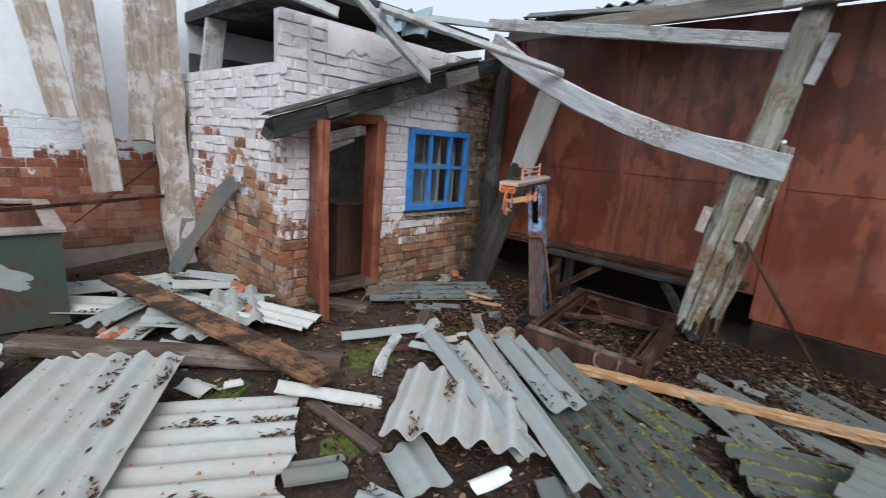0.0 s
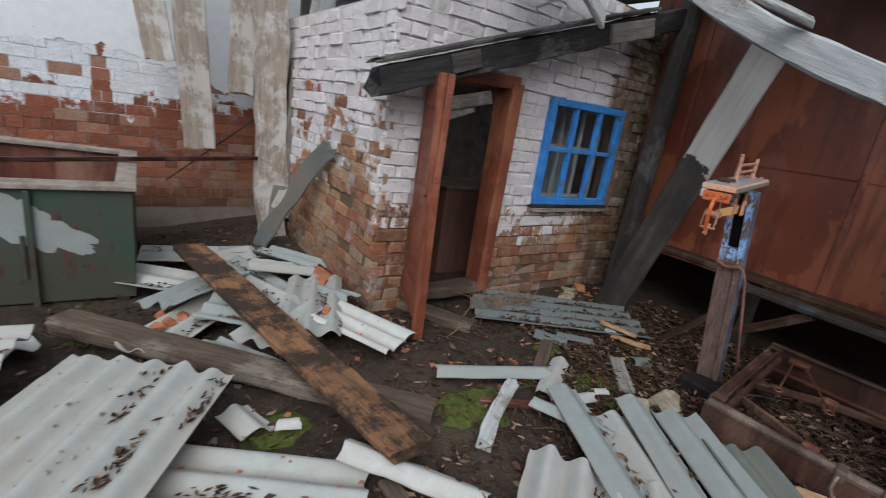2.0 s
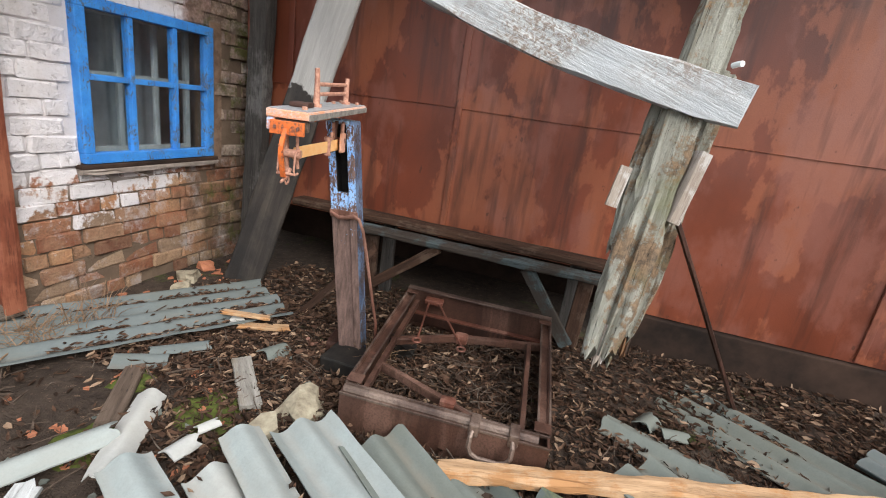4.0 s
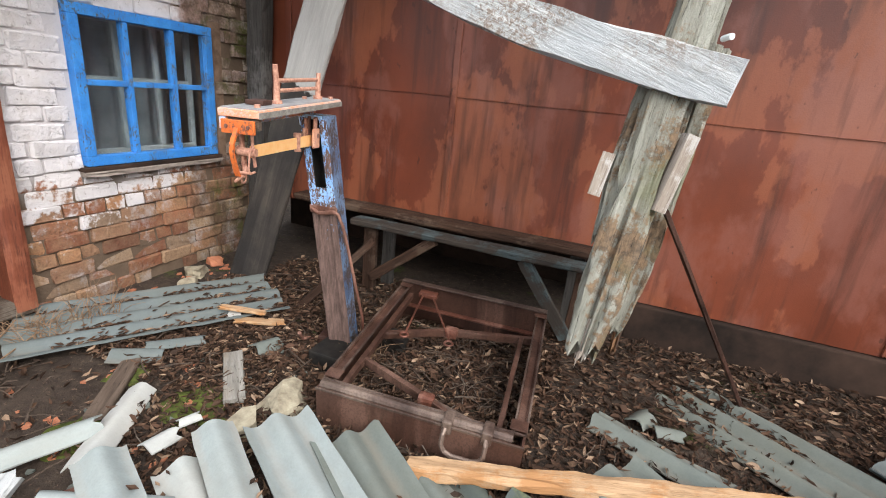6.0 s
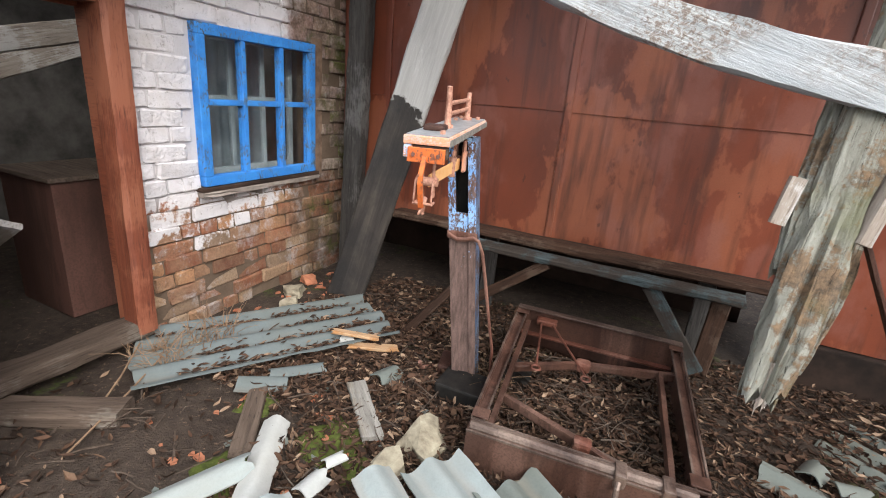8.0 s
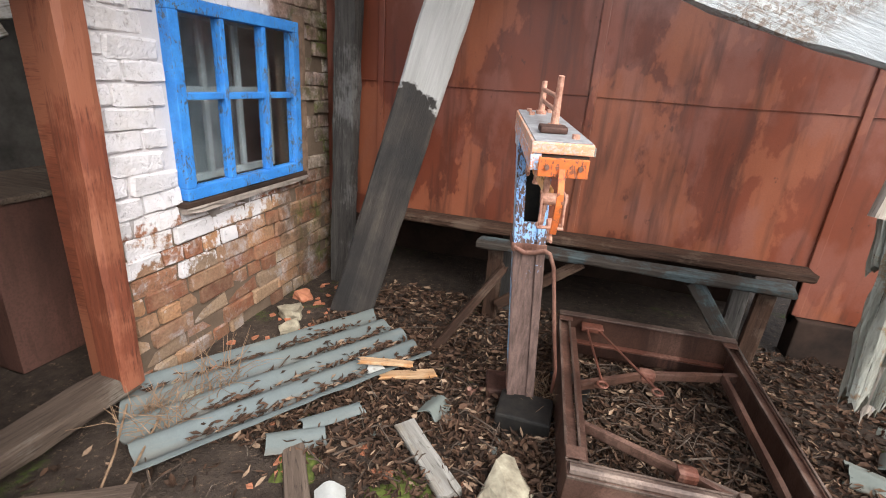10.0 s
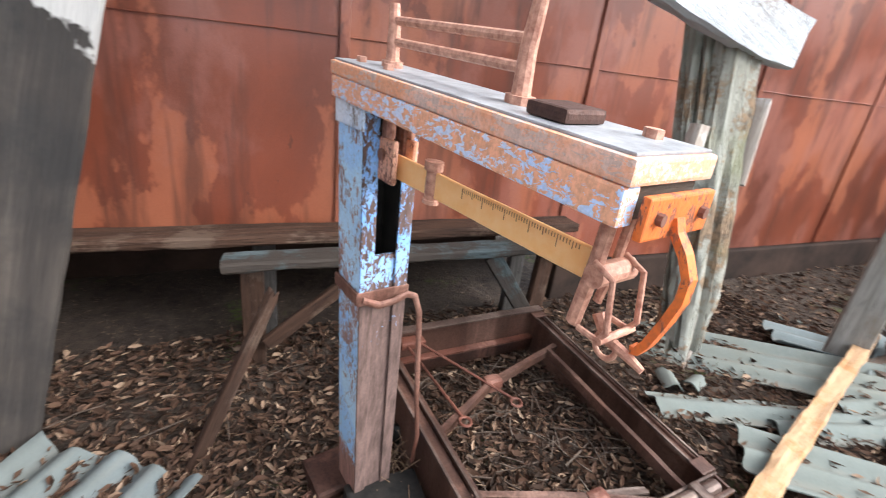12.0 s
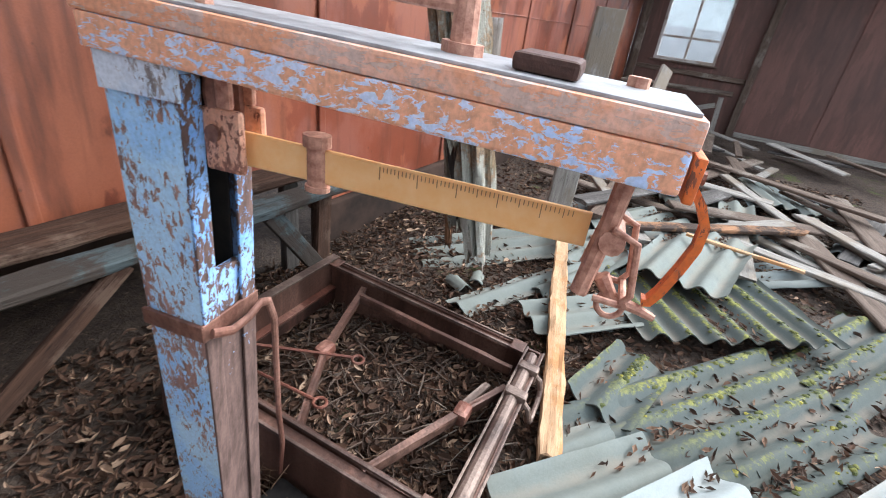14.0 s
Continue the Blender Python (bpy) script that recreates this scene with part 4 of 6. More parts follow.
# boards hanging and leaning by the whitewashed wall
for n, (p0, p1, w, mat_) in enumerate((((-6.15, 0.86, 1.62), (-6.2, 0.62, 3.1), 0.24, wood_tan), ((-6.05, 1.16, 0.88), (-6.2, 1.02, 3.2), 0.27, wood_tan), ((-6.25, 1.56, 1.42), (-6.3, 1.60, 3.1), 0.24, wood_tan), ((-6.2, 2.12, 0.95), (-6.15, 2.42, 3.1), 0.24, wood_pale))):
    plank("hanging_board", p0, p1, w, 0.06, mat_, "dusty pale board hanging down before the brick wall", "board", face=(1, 0, 0), worn=0.01, ragged=(0.04, 0), group="hanging boards")
post = thing("split_post", "grey split log post leaning by the brick wall", "post", pose(-6.05, 1.8, -0.1))
plank("trunk", (-6.0, 1.84, -0.15), (-6.12, 1.76, 3.1), 0.30, 0.18, wood_tan, parent=post, face=(1, 0, 0), worn=0.02, waney=0.05)
plank("limb", (-5.98, 1.88, 0.2), (-6.08, 2.14, 1.75), 0.26, 0.12, wood_grey, parent=post, face=(1, 0, 0), worn=0.02, waney=0.04)
plank("slate_strip", (-5.70, 1.64, -0.06), (-4.70, 1.93, 1.12), 0.16, 0.02, slate_dark, "dark slate strip leaning on the side wall", "roof slate", face=(0.6, -0.8, 0.1), ragged=(0.02, 0.12), waney=0.05, bow=0.05, sag=0.04)
plank("conduit", (-4.75, -1.6, 0.78), (-6.0, 1.68, 0.80), 0.035, 0.035, rust_dark, "rusty pipe lying across the tank", "pipe")
plank("cord", (-6.1, 1.75, 1.25), (-6.5, 0.9, 0.45), 0.012, 0.012, iron_black, "thin dark wire slung by the wall", "wire")

# ---- green tank ----
tank = thing("metal_tank", "open green painted steel tank, rusty and flaking", "tank", pose(-5.5, -0.6, -0.17, 0, 0, -2))
T0, T1, TH = (-0.62, -1.75), (0.62, 1.2), 0.86
for nm, lo, hi, mt in (("front_plate", (T1[0] - 0.01, T0[1], 0.06), (T1[0], T1[1], TH), paint_tank), ("back_plate", (T0[0], T0[1], 0.06), (T0[0] + 0.01, T1[1], TH), rust_red), ("end_plate", (T0[0] + 0.011, T1[1] - 0.01, 0.06), (T1[0] - 0.011, T1[1], TH), paint_tank), ("end_plate", (T0[0] + 0.011, T0[1], 0.06), (T1[0] - 0.011, T0[1] + 0.01, TH), paint_tank), ("bottom_plate", (T0[0] + 0.012, T0[1] + 0.012, 0.07), (T1[0] - 0.012, T1[1] - 0.012, 0.09), rust_red), ("lining", (T0[0] + 0.012, T0[1] + 0.02, 0.1), (T0[0] + 0.02, T1[1] - 0.02, TH - 0.01), rust_red), ("lining", (T1[0] - 0.02, T0[1] + 0.02, 0.1), (T1[0] - 0.012, T1[1] - 0.02, TH - 0.01), rust_red)):
    part(nm, box_bm(lo, hi), mt, tank)
for lo, hi in (((T1[0] - 0.10, T0[1] - 0.03, TH), (T1[0] + 0.04, T1[1] + 0.03, TH + 0.035)), ((T0[0] - 0.03, T0[1] - 0.03, TH), (T0[0] + 0.07, T1[1] + 0.03, TH + 0.035)), ((T0[0] + 0.071, T1[1] - 0.10, TH), (T1[0] - 0.101, T1[1] + 0.03, TH + 0.035)), ((T0[0] + 0.071, T0[1] - 0.03, TH), (T1[0] - 0.101, T0[1] + 0.07, TH + 0.035))):
    part("rim", box_bm(lo, hi, 0.008), dust, tank)
for y in (0.62, -0.6):
    part("stiffener", box_bm((T1[0] + 0.001, y, 0.04), (T1[0] + 0.035, y + 0.035, TH - 0.01), 0.004), paint_tank, tank)
patch_ = []
for q in range(90):
    a = 6.2832 * q / 90
    r = 1 + 0.45 * noise.noise((math.cos(a) * 1.6, math.sin(a) * 1.6, 7)) + 0.22 * noise.noise((math.cos(a) * 6, math.sin(a) * 6, 2))
    u, v = 0.33 * r * math.cos(a), 0.10 * r * math.sin(a) * (1.3 - 0.5 * math.cos(a))
    patch_.append((T1[0] + 0.002, 0.68 + u * 0.86 + v * 0.4, 0.60 + v - u * 0.48))
for piece in list(tank.children):
    for v in piece.data.vertices:
        if v.co.z > 0.5:
            v.co.z += (0.62 - v.co.x) / 1.24 * (0.06 + 0.13 * max(0.0, min(1.3, 1.2 - v.co.y)))
part("paint_patch", (patch_, [tuple(range(90))]), slate_blue, tank, "pale bare patch")
part("hinge", tube([(T1[0] + 0.04, 0.6, 0.25), (T1[0] + 0.04, 0.6, 0.55)], 0.014, 8), paint_tank, tank)
part("skid", box_bm((T0[0], T1[1] - 0.12, 0.0), (T1[0], T1[1] - 0.04, 0.06), 0.005), rust_dark, tank)
part("skid", box_bm((T0[0], T0[1] + 0.04, 0.0), (T1[0], T0[1] + 0.12, 0.06), 0.005), rust_dark, tank)

# ---- leaning board and rotten post by the steel wall ----
plank("leaning_board", (-3.36, 4.22, -0.02), (-2.78, 4.55, 2.36), 0.265, 0.06, board_sooty, "wide grey board leaning on the steel wall, blackened low down", "board", face=(0.25, -1, 0.1), worn=0.008, ragged=(0.02, 0.03))
plank("corner_post", (-3.70, 4.75, -0.05), (-3.62, 4.76, 2.9), 0.16, 0.12, wood_dark, "dark upright post in the corner of the steel wall", "post", face=(0, -1, 0), worn=0.012)

rot = thing("rotten_post", "rotten split wooden post, its broken foot hanging clear of the soil", "post", pose(-0.86, 3.68, 0.42))


def rotten_bm(length, width, thick, seed, frayed=0.3, foot=0.7):
    """A thick rotten timber along x: square at the far end, split by long checks, crumbling and thin towards x = 0."""
    vs, fs, sides = [], [], 28
    n = int(length / 0.03)
    for i in range(n + 1):
        x = length * i / n
        gone = max(0.0, 1 - x / frayed) ** 1.5
        for k in range(sides):
            a = 6.2832 * k / sides
            c, d = math.cos(a), math.sin(a)
            q = (abs(c) ** 5 + abs(d) ** 5) ** -0.2
            crack = max(0.0, noise.noise((c * 2.6 + seed, d * 2.6, x * 0.5)) - 0.10) * 1.5
            crumble = max(0.0, noise.noise((c * 3 + seed, d * 3, x * 3.2)) - 0.02) * (0.5 + 0.5 * gone)
            fuzz = 0.09 * noise.noise((c * 9, d * 9, x * 11 + seed)) + 0.03 * noise.noise((c * 18, d * 18, x * 26 + seed))
            r = q * (1 - min(0.62, crack + crumble) + fuzz) * (1 - (1 - foot) * gone)
            end = (0.09 * noise.noise((c * 4 + seed, d * 4, 3)) - 0.03) * (1 if i < 3 else 0)
            vs.append((x + end, width / 2 * r * c, thick / 2 * r * d))
    for i in range(n):
        for k in range(sides):
            m = (k + 1) % sides
            fs.append((i * sides + k, (i + 1) * sides + k, (i + 1) * sides + m, i * sides + m))
    fs.append(tuple(range(sides)))
    fs.append(tuple(n * sides + k for k in range(sides))[::-1])
    return vs, fs


def timber(name, p0, p1, width, thick, seed, material, label="", **kw):
    m, ln = frame_of(p0, p1, (0, -1, 0))
    return smooth(part(name, rotten_bm(ln, width, thick, seed, **kw), material, rot, label, rot.matrix_world.inverted() @ m), 38)


timber("trunk", (-0.870, 3.66, 0.48), (-0.60, 4.32, 2.80), 0.20, 0.14, 4, wood_rot)
timber("split_side", (-0.745, 3.86, 0.52), (-0.60, 4.16, 1.78), 0.13, 0.13, 9, wood_rot, foot=0.5)
timber("torn_side", (-0.890, 3.84, 0.95), (-0.79, 4.10, 1.72), 0.15, 0.11, 15, wood_rot, foot=0.5)
timber("core", (-0.80, 3.80, 0.62), (-0.68, 4.14, 1.75), 0.12, 0.10, 21, wood_dark, "dark rotten heartwood")
timber("orange_splinter", (-0.73, 3.90, 0.40), (-0.715, 3.94, 0.72), 0.05, 0.04, 5, wood_burnt, "orange broken splinter", frayed=0.3)
timber("orange_splinter", (-0.870, 3.645, 0.45), (-0.86, 3.68, 0.60), 0.07, 0.05, 6, wood_tan, "pale fresh break", frayed=0.2)
plank("cleat", (-0.70, 3.80, 1.10), (-0.635, 3.86, 1.42), 0.06, 0.05, wood_tan, "pale nailed cleat", parent=rot, face=(0.5, -1, 0))
plank("cleat", (-0.965, 3.84, 1.12), (-0.935, 3.86, 1.31), 0.055, 0.05, wood_tan, "pale nailed cleat", parent=rot, face=(0, -1, 0))
plank("cleat", (-0.545, 4.14, 2.20), (-0.475, 4.18, 2.53), 0.07, 0.05, wood_pale, "pale nailed cleat", parent=rot, face=(0, -1, 0))
part("insulator", tube([(-0.60, 3.98, 1.80), (-0.585, 3.95, 1.805), (-0.575, 3.935, 1.805)], 0.013, 8), sash_white, rot, "white pin", m=rot.matrix_world.inverted())
plank("iron_rod", (-0.66, 3.86, 1.10), (0.02, 4.31, -0.02), 0.02, 0.02, rust_dark, "thin rusty rod leaning from the post to the soil", "rod")

# ---- bench ----
bench = thing("bench", "long old bench with a green front plank and braced legs", "bench", pose(-1.8, 4.6, 0))
plank("front_plank", (-2.595, 4.52, 0.545), (-0.86, 4.52, 0.545), 0.13, 0.045, wood_green, parent=bench, worn=0.006, ragged=(0.02, 0.02))
plank("back_plank", (-3.22, 4.69, 0.60), (-0.73, 4.69, 0.60), 0.16, 0.05, wood_bench, parent=bench, worn=0.006, ragged=(0.02, 0.03))
for a, b in (((-2.49, 4.56, 0.0), (-2.49, 4.56, 0.52)), ((-0.97, 4.56, 0.0), (-0.95, 4.56, 0.52)), ((-2.43, 4.74, 0.0), (-2.43, 4.74, 0.57)), ((-1.02, 4.74, 0.0), (-1.02, 4.74, 0.57))):
    plank("leg", a, b, 0.10, 0.05, wood_bench if a[1] < 4.6 else wood_dark, parent=bench, face=(0, -1, 0))
plank("brace", (-2.44, 4.50, 0.14), (-1.96, 4.50, 0.52), 0.07, 0.03, wood_bench, parent=bench, face=(0, -1, 0))
plank("brace", (-1.34, 4.50, 0.52), (-0.99, 4.50, 0.05), 0.09, 0.03, wood_green, parent=bench, face=(0, -1, 0))
plank("prop_stick", (-2.72, 3.98, 0.0), (-2.42, 4.42, 0.42), 0.05, 0.035, wood_bench, "short grey stick leaning on the bench brace", "stick", face=(0.5, -1, 0), ragged=(0.03, 0.06))

# ---- weighing scale ----
scale_ = thing("platform_scale", "old iron platform scale with flaking blue and orange paint", "scale", pose(-2.26, 3.54, 0))
SI = scale_.matrix_world.inverted()
HEAD = Matrix.Translation((-2.255, 3.645, 0)) @ Matrix.Rotation(radians(12), 4, "Z") @ Matrix.Diagonal((0.76, 0.955, 1, 1)) @ Matrix.Translation((2.2575, -3.675, 0))
LEAN = Matrix(((1, 0, -0.055, 0.0735), (0, 1, -0.135, 0.1804), (0, 0, 1, 0), (0, 0, 0, 1)))


SLOPE = Matrix(((1, 0, 0, 0), (0, 1, 0, 0), (0, 0.047, 1, -0.047 * 3.60), (0, 0, 0, 1)))
SLIM_COL = Matrix.Translation((0, 3.655, 0)) @ Matrix.Diagonal((1, 0.60, 1, 1)) @ Matrix.Translation((0, -3.655, 0))
BAR = Matrix.Translation((0, 0, -0.0135))


def head(name, bm, material, label="", leaning=False, parent=None, level=False):
    """A part of the scale's head or column, turned into its true direction."""
    ob = part(name, bm, material, parent or scale_, label, None if parent else SI)
    ob.data.transform(LEAN @ HEAD @ SLIM_COL if leaning else BAR @ HEAD if level else SLOPE @ HEAD)
    return ob


def turned(mesh, at):
    """A board's mesh with its length laid towards smaller y, on edge."""
    return [(at[0] + z, at[1] - x, at[2] + y) for x, y, z in mesh[0]], mesh[1]


column = head("column", box_bm((-2.345, 3.44, 0.02), (-2.318, 3.655, 1.335), 0.004), paint_column, "blue flaking column", True)
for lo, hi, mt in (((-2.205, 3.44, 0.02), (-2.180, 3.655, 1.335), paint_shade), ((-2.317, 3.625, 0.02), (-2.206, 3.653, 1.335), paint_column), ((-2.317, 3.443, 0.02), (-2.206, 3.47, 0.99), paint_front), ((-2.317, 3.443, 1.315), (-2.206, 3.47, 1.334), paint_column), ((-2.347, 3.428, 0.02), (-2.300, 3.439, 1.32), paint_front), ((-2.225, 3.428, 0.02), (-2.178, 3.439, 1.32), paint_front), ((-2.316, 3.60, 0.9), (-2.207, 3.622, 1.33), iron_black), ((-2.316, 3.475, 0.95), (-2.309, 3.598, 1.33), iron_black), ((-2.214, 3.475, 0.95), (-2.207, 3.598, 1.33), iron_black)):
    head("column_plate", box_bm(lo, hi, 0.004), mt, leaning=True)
head("collar", box_bm((-2.356, 3.425, 0.86), (-2.17, 3.438, 0.90), 0.004), rust_red, leaning=True)
head("collar", box_bm((-2.358, 3.426, 0.862), (-2.347, 3.66, 0.898), 0.003), rust_red, leaning=True)
head("head_beam", box_bm((-2.3575, 2.912, 1.334), (-2.322, 3.67, 1.376), 0.004), paint_beam, "orange and blue flaking head beam")
head("end_block", box_bm((-2.321, 2.92, 1.336), (-2.168, 2.94, 1.374), 0.003), wood_brown)
head("edge_strip", box_bm((-2.1585, 2.91, 1.376), (-2.154, 3.676, 1.397), 0.001), wood_grey, "bare grey edge strip")
head("top_board", box_bm((-2.358, 2.907, 1.3765), (-2.159, 3.678, 1.4045), 0.005), paint_pink, "worn pinkish wooden top board")
head("column_cap", box_bm((-2.352, 3.425, 1.285), (-2.3455, 3.66, 1.334), 0.002), paint_cap, "pale blue-grey cap", True)
head("top_plate", box_bm((-2.349, 2.914, 1.4045), (-2.167, 3.672, 1.4085), 0.0015), scale_top, "dusty grey top plate")
head("base_block", box_bm((-2.34, 3.74, -0.05), (-2.10, 3.92, 0.06), 0.015), rust_dark, "dark iron base")
part("base_box", box_bm((-2.25, 3.50, -0.05), (-2.00, 3.70, 0.095), 0.012), iron_black, scale_, "dark iron foot box", m=SI)
weigh = head("weigh_bar", turned(plank_bm(0.525, 0.050, 0.009, 3, 0.0008, taper=0.86, step=0.03), (-2.258, 3.505, 1.236)), brass, "brass graduated bar", level=True)
bmt = bmesh.new()
for i in range(48):
    y = 3.26 - i * 0.0055
    box(bmt, (-2.2640, y, 1.238 if i % 10 == 0 else 1.245 if i % 5 == 0 else 1.249), (-2.2628, y + 0.0010, 1.2555))
head("tick_marks", bmt, brass_ink, parent=weigh, level=True)
head("poise", tube([(-2.258, 3.36, z) for z in (1.200, 1.204, 1.208)], 0.019, 14), rust_warm, "small brown sliding weight", level=True)
head("poise_neck", tube([(-2.258, 3.36, z) for z in (1.208, 1.235, 1.262)], 0.0155, 14), rust_warm, level=True)
head("poise_top", tube([(-2.258, 3.36, z) for z in (1.262, 1.270, 1.278)], 0.021, 14), rust_warm, level=True)
for x in (-2.294, -2.236):
    head("fulcrum_cheek", box_bm((x, 3.466, 1.203), (x + 0.017, 3.532, 1.292), 0.0075), paint_cheek, "chipped pinkish cheek plate", level=True)
    head("fulcrum_finger", box_bm((x + 0.001, 3.480, 1.291), (x + 0.015, 3.505, 1.335), 0.006), rust_warm, level=True)
head("fulcrum_pin", tube([(-2.302, 3.51, 1.258), (-2.218, 3.51, 1.258)], 0.012, 10), rust_red, level=True)
head("fulcrum_arm", box_bm((-2.288, 3.495, 1.25), (-2.272, 3.525, 1.335), 0.006), rust_red, level=True)
head("fulcrum_arm", box_bm((-2.246, 3.495, 1.25), (-2.230, 3.525, 1.335), 0.006), rust_red, level=True)
for x in (-2.282, -2.24):
    head("fulcrum_link", tube([(x, 3.512, 1.26), (x, 3.52, 1.31), (x + 0.004, 3.517, 1.34)], 0.011, 8), rust_red, level=True)
head("hanger", tube([(-2.285, 2.955, 1.338), (-2.285, 2.96, 1.27), (-2.285, 2.972, 1.18)], 0.011, 8), rust_warm)
head("hanger", tube([(-2.232, 2.955, 1.338), (-2.232, 2.96, 1.27), (-2.232, 2.972, 1.20)], 0.007, 8), rust_warm)
head("roller", tube([(-2.30, 2.952, 1.255), (-2.21, 2.952, 1.255)], 0.015, 12), rust_warm)
head("ring", tube(ring_points((-2.26, 2.93, 1.165), 0.016, "x"), 0.004, 8), rust_warm)
head("hook", tube([(-2.26, 2.95, 1.20), (-2.26, 2.93, 1.175), (-2.26, 2.895, 1.17), (-2.26, 2.875, 1.165)], 0.011, 8, 0.005), rust_warm)
head("orange_plate", box_bm((-2.332, 2.893, 1.324), (-2.172, 2.904, 1.370), 0.003), paint_orange, "bright orange end plate")


def strap_bm(points, x0, x1, t):
    """A flat bent strap in the plane of y and z."""
    vs, fs, n = [], [], len(points)
    for i, (y, z) in enumerate(points):
        a, b = points[max(i - 1, 0)], points[min(i + 1, n - 1)]
        d = Vector((b[0] - a[0], b[1] - a[1])).normalized()
        ny, nz = -d.y * t / 2, d.x * t / 2
        vs += [(x0, y + ny, z + nz), (x1, y + ny, z + nz), (x1, y - ny, z - nz), (x0, y - ny, z - nz)]
    for i in range(n - 1):
        for j in range(4):
            k = (j + 1) % 4
            fs.append((i * 4 + j, i * 4 + k, (i + 1) * 4 + k, (i + 1) * 4 + j))
    fs += [(3, 2, 1, 0), tuple((n - 1) * 4 + j for j in range(4))]
    return vs, fs


for x in (-2.305, -2.200):
    head("plate_bolt", tube([(x, 2.886, 1.348), (x, 2.894, 1.348)], 0.007, 8), rust_red)
for x in (-2.300, -2.222):
    head("stirrup_side", tube([(x, 2.955, 1.272), (x, 2.925, 1.262), (x, 2.915, 1.20), (x, 2.925, 1.185), (x, 2.955, 1.185)], 0.0045, 8), rust_warm)
head("stirrup_foot_bar", tube([(-2.305, 2.92, 1.187), (-2.217, 2.92, 1.187)], 0.005, 8), rust_warm)
head("orange_strap", strap_bm([(2.894, 1.345), (2.888, 1.33), (2.872, 1.312), (2.860, 1.29), (2.860, 1.265), (2.868, 1.235), (2.880, 1.20), (2.888, 1.185), (2.896, 1.183)], -2.266, -2.246, 0.010), paint_orange, "bright orange bent strap")
for x, y, z in ((-2.30, 3.62, 1.409), (-2.20, 3.62, 1.409), (-2.30, 3.50, 1.409), (-2.21, 2.97, 1.409)):
    head("bolt", tube([(x, y, z - 0.004), (x, y, z + 0.010)], 0.013, 6), rust_warm)
stirrup = [[(-2.25, 3.56, 1.40), (-2.25, 3.56, 1.48), (-2.25, 3.565, 1.52)], [(-2.25, 3.17, 1.40), (-2.25, 3.17, 1.48), (-2.25, 3.16, 1.55)]]
for pts in stirrup:
    upright = head("stirrup_post", tube(pts, 0.017, 10, 0.012), rust_warm)
    head("stirrup_foot", tube([(pts[0][0], pts[0][1], 1.407), (pts[0][0], pts[0][1], 1.42)], 0.026, 10), rust_warm, parent=upright)
for z in (1.455, 1.492):
    head("stirrup_bar", tube([(-2.25, 3.565, z), (-2.25, 3.17, z)], 0.008, 8), rust_warm)
head("block_plate", box_bm((-2.32, 3.03, 1.409), (-2.225, 3.10, 1.427), 0.006), rust_dark, "dark iron block")
head("control_rod", tube([(-2.345, 3.405, 0.885), (-2.29, 3.395, 0.865), (-2.24, 3.390, 0.870), (-2.19, 3.395, 0.882), (-2.155, 3.40, 0.868), (-2.13, 3.40, 0.81), (-2.11, 3.41, 0.66), (-2.085, 3.42, 0.45), (-2.06, 3.42, 0.28), (-2.07, 3.42, 0.14)], 0.011, 10), rust_red, leaning=True)

# platform frame of the scale, its plate lifted away
PF = SI @ pose(-1.53, 3.746, 0.0, 4.5, 1.5, 6)
HX, HY, H0, H1 = 0.465, 0.555, -0.02, 0.235
for nm, lo, hi in (("near_rail", (-HX, -HY, H0), (HX, -HY + 0.012, H1)), ("far_rail", (-HX, HY - 0.012, H0), (HX, HY, H1 + 0.02)), ("side_rail", (-HX, -HY + 0.013, H0), (-HX + 0.012, HY - 0.013, H1)), ("side_rail", (HX - 0.012, -HY + 0.013, H0), (HX, HY - 0.013, H1))):
    part(nm, box_bm(lo, hi, 0.003), rust_frame, scale_, m=PF)
part("rim_bar", tube([(-HX + 0.01, -HY + 0.038, H1 - 0.004), (HX - 0.05, -HY + 0.038, H1 - 0.004)], 0.026, 12), rust_rim, scale_, "worn rounded rim", m=PF)
for y0 in (-HY - 0.006, -HY + 0.066):
    part("rim_edge", box_bm((-HX, y0, H1 - 0.006), (HX, y0 + 0.009, H1 + 0.006), 0.002), rust_rim, scale_, m=PF)
for x0 in (-HX - 0.004, -HX + 0.05, HX - 0.059, HX - 0.006):
    part("rim_edge", box_bm((x0, -HY + 0.076, H1 - 0.004), (x0 + 0.010, HY - 0.03, H1 + 0.008), 0.002), rust_rim, scale_, m=PF)
for x0 in (-HX + 0.007, HX - 0.048):
    part("rim_channel", box_bm((x0, -HY + 0.076, H1 - 0.02), (x0 + 0.041, HY - 0.03, H1 - 0.012), 0.002), rust_frame, scale_, m=PF)
part("rim_bar", box_bm((-HX, HY - 0.04, H1 + 0.021), (HX, HY, H1 + 0.032), 0.003), rust_rim, scale_, m=PF)
for x0, y0 in ((-HX - 0.002, -HY + 0.076), (HX - 0.072, -HY + 0.076), (-HX - 0.002, HY - 0.075), (HX - 0.072, HY - 0.075)):
    part("corner_plate", box_bm((x0, y0, H1 + 0.0085), (x0 + 0.074, y0 + 0.06, H1 + 0.016), 0.003), rust_frame, scale_, m=PF)


def bar(p, q, wide, deep, material=rust_frame):
    """A flat forged bar between two points of the frame."""
    mm, ln = frame_of(p, q, (0, 0, 1))
    part("lever", plank_bm(ln, wide, deep, int(ln * 1000), 0.003, step=0.06), material, scale_, m=PF @ mm)


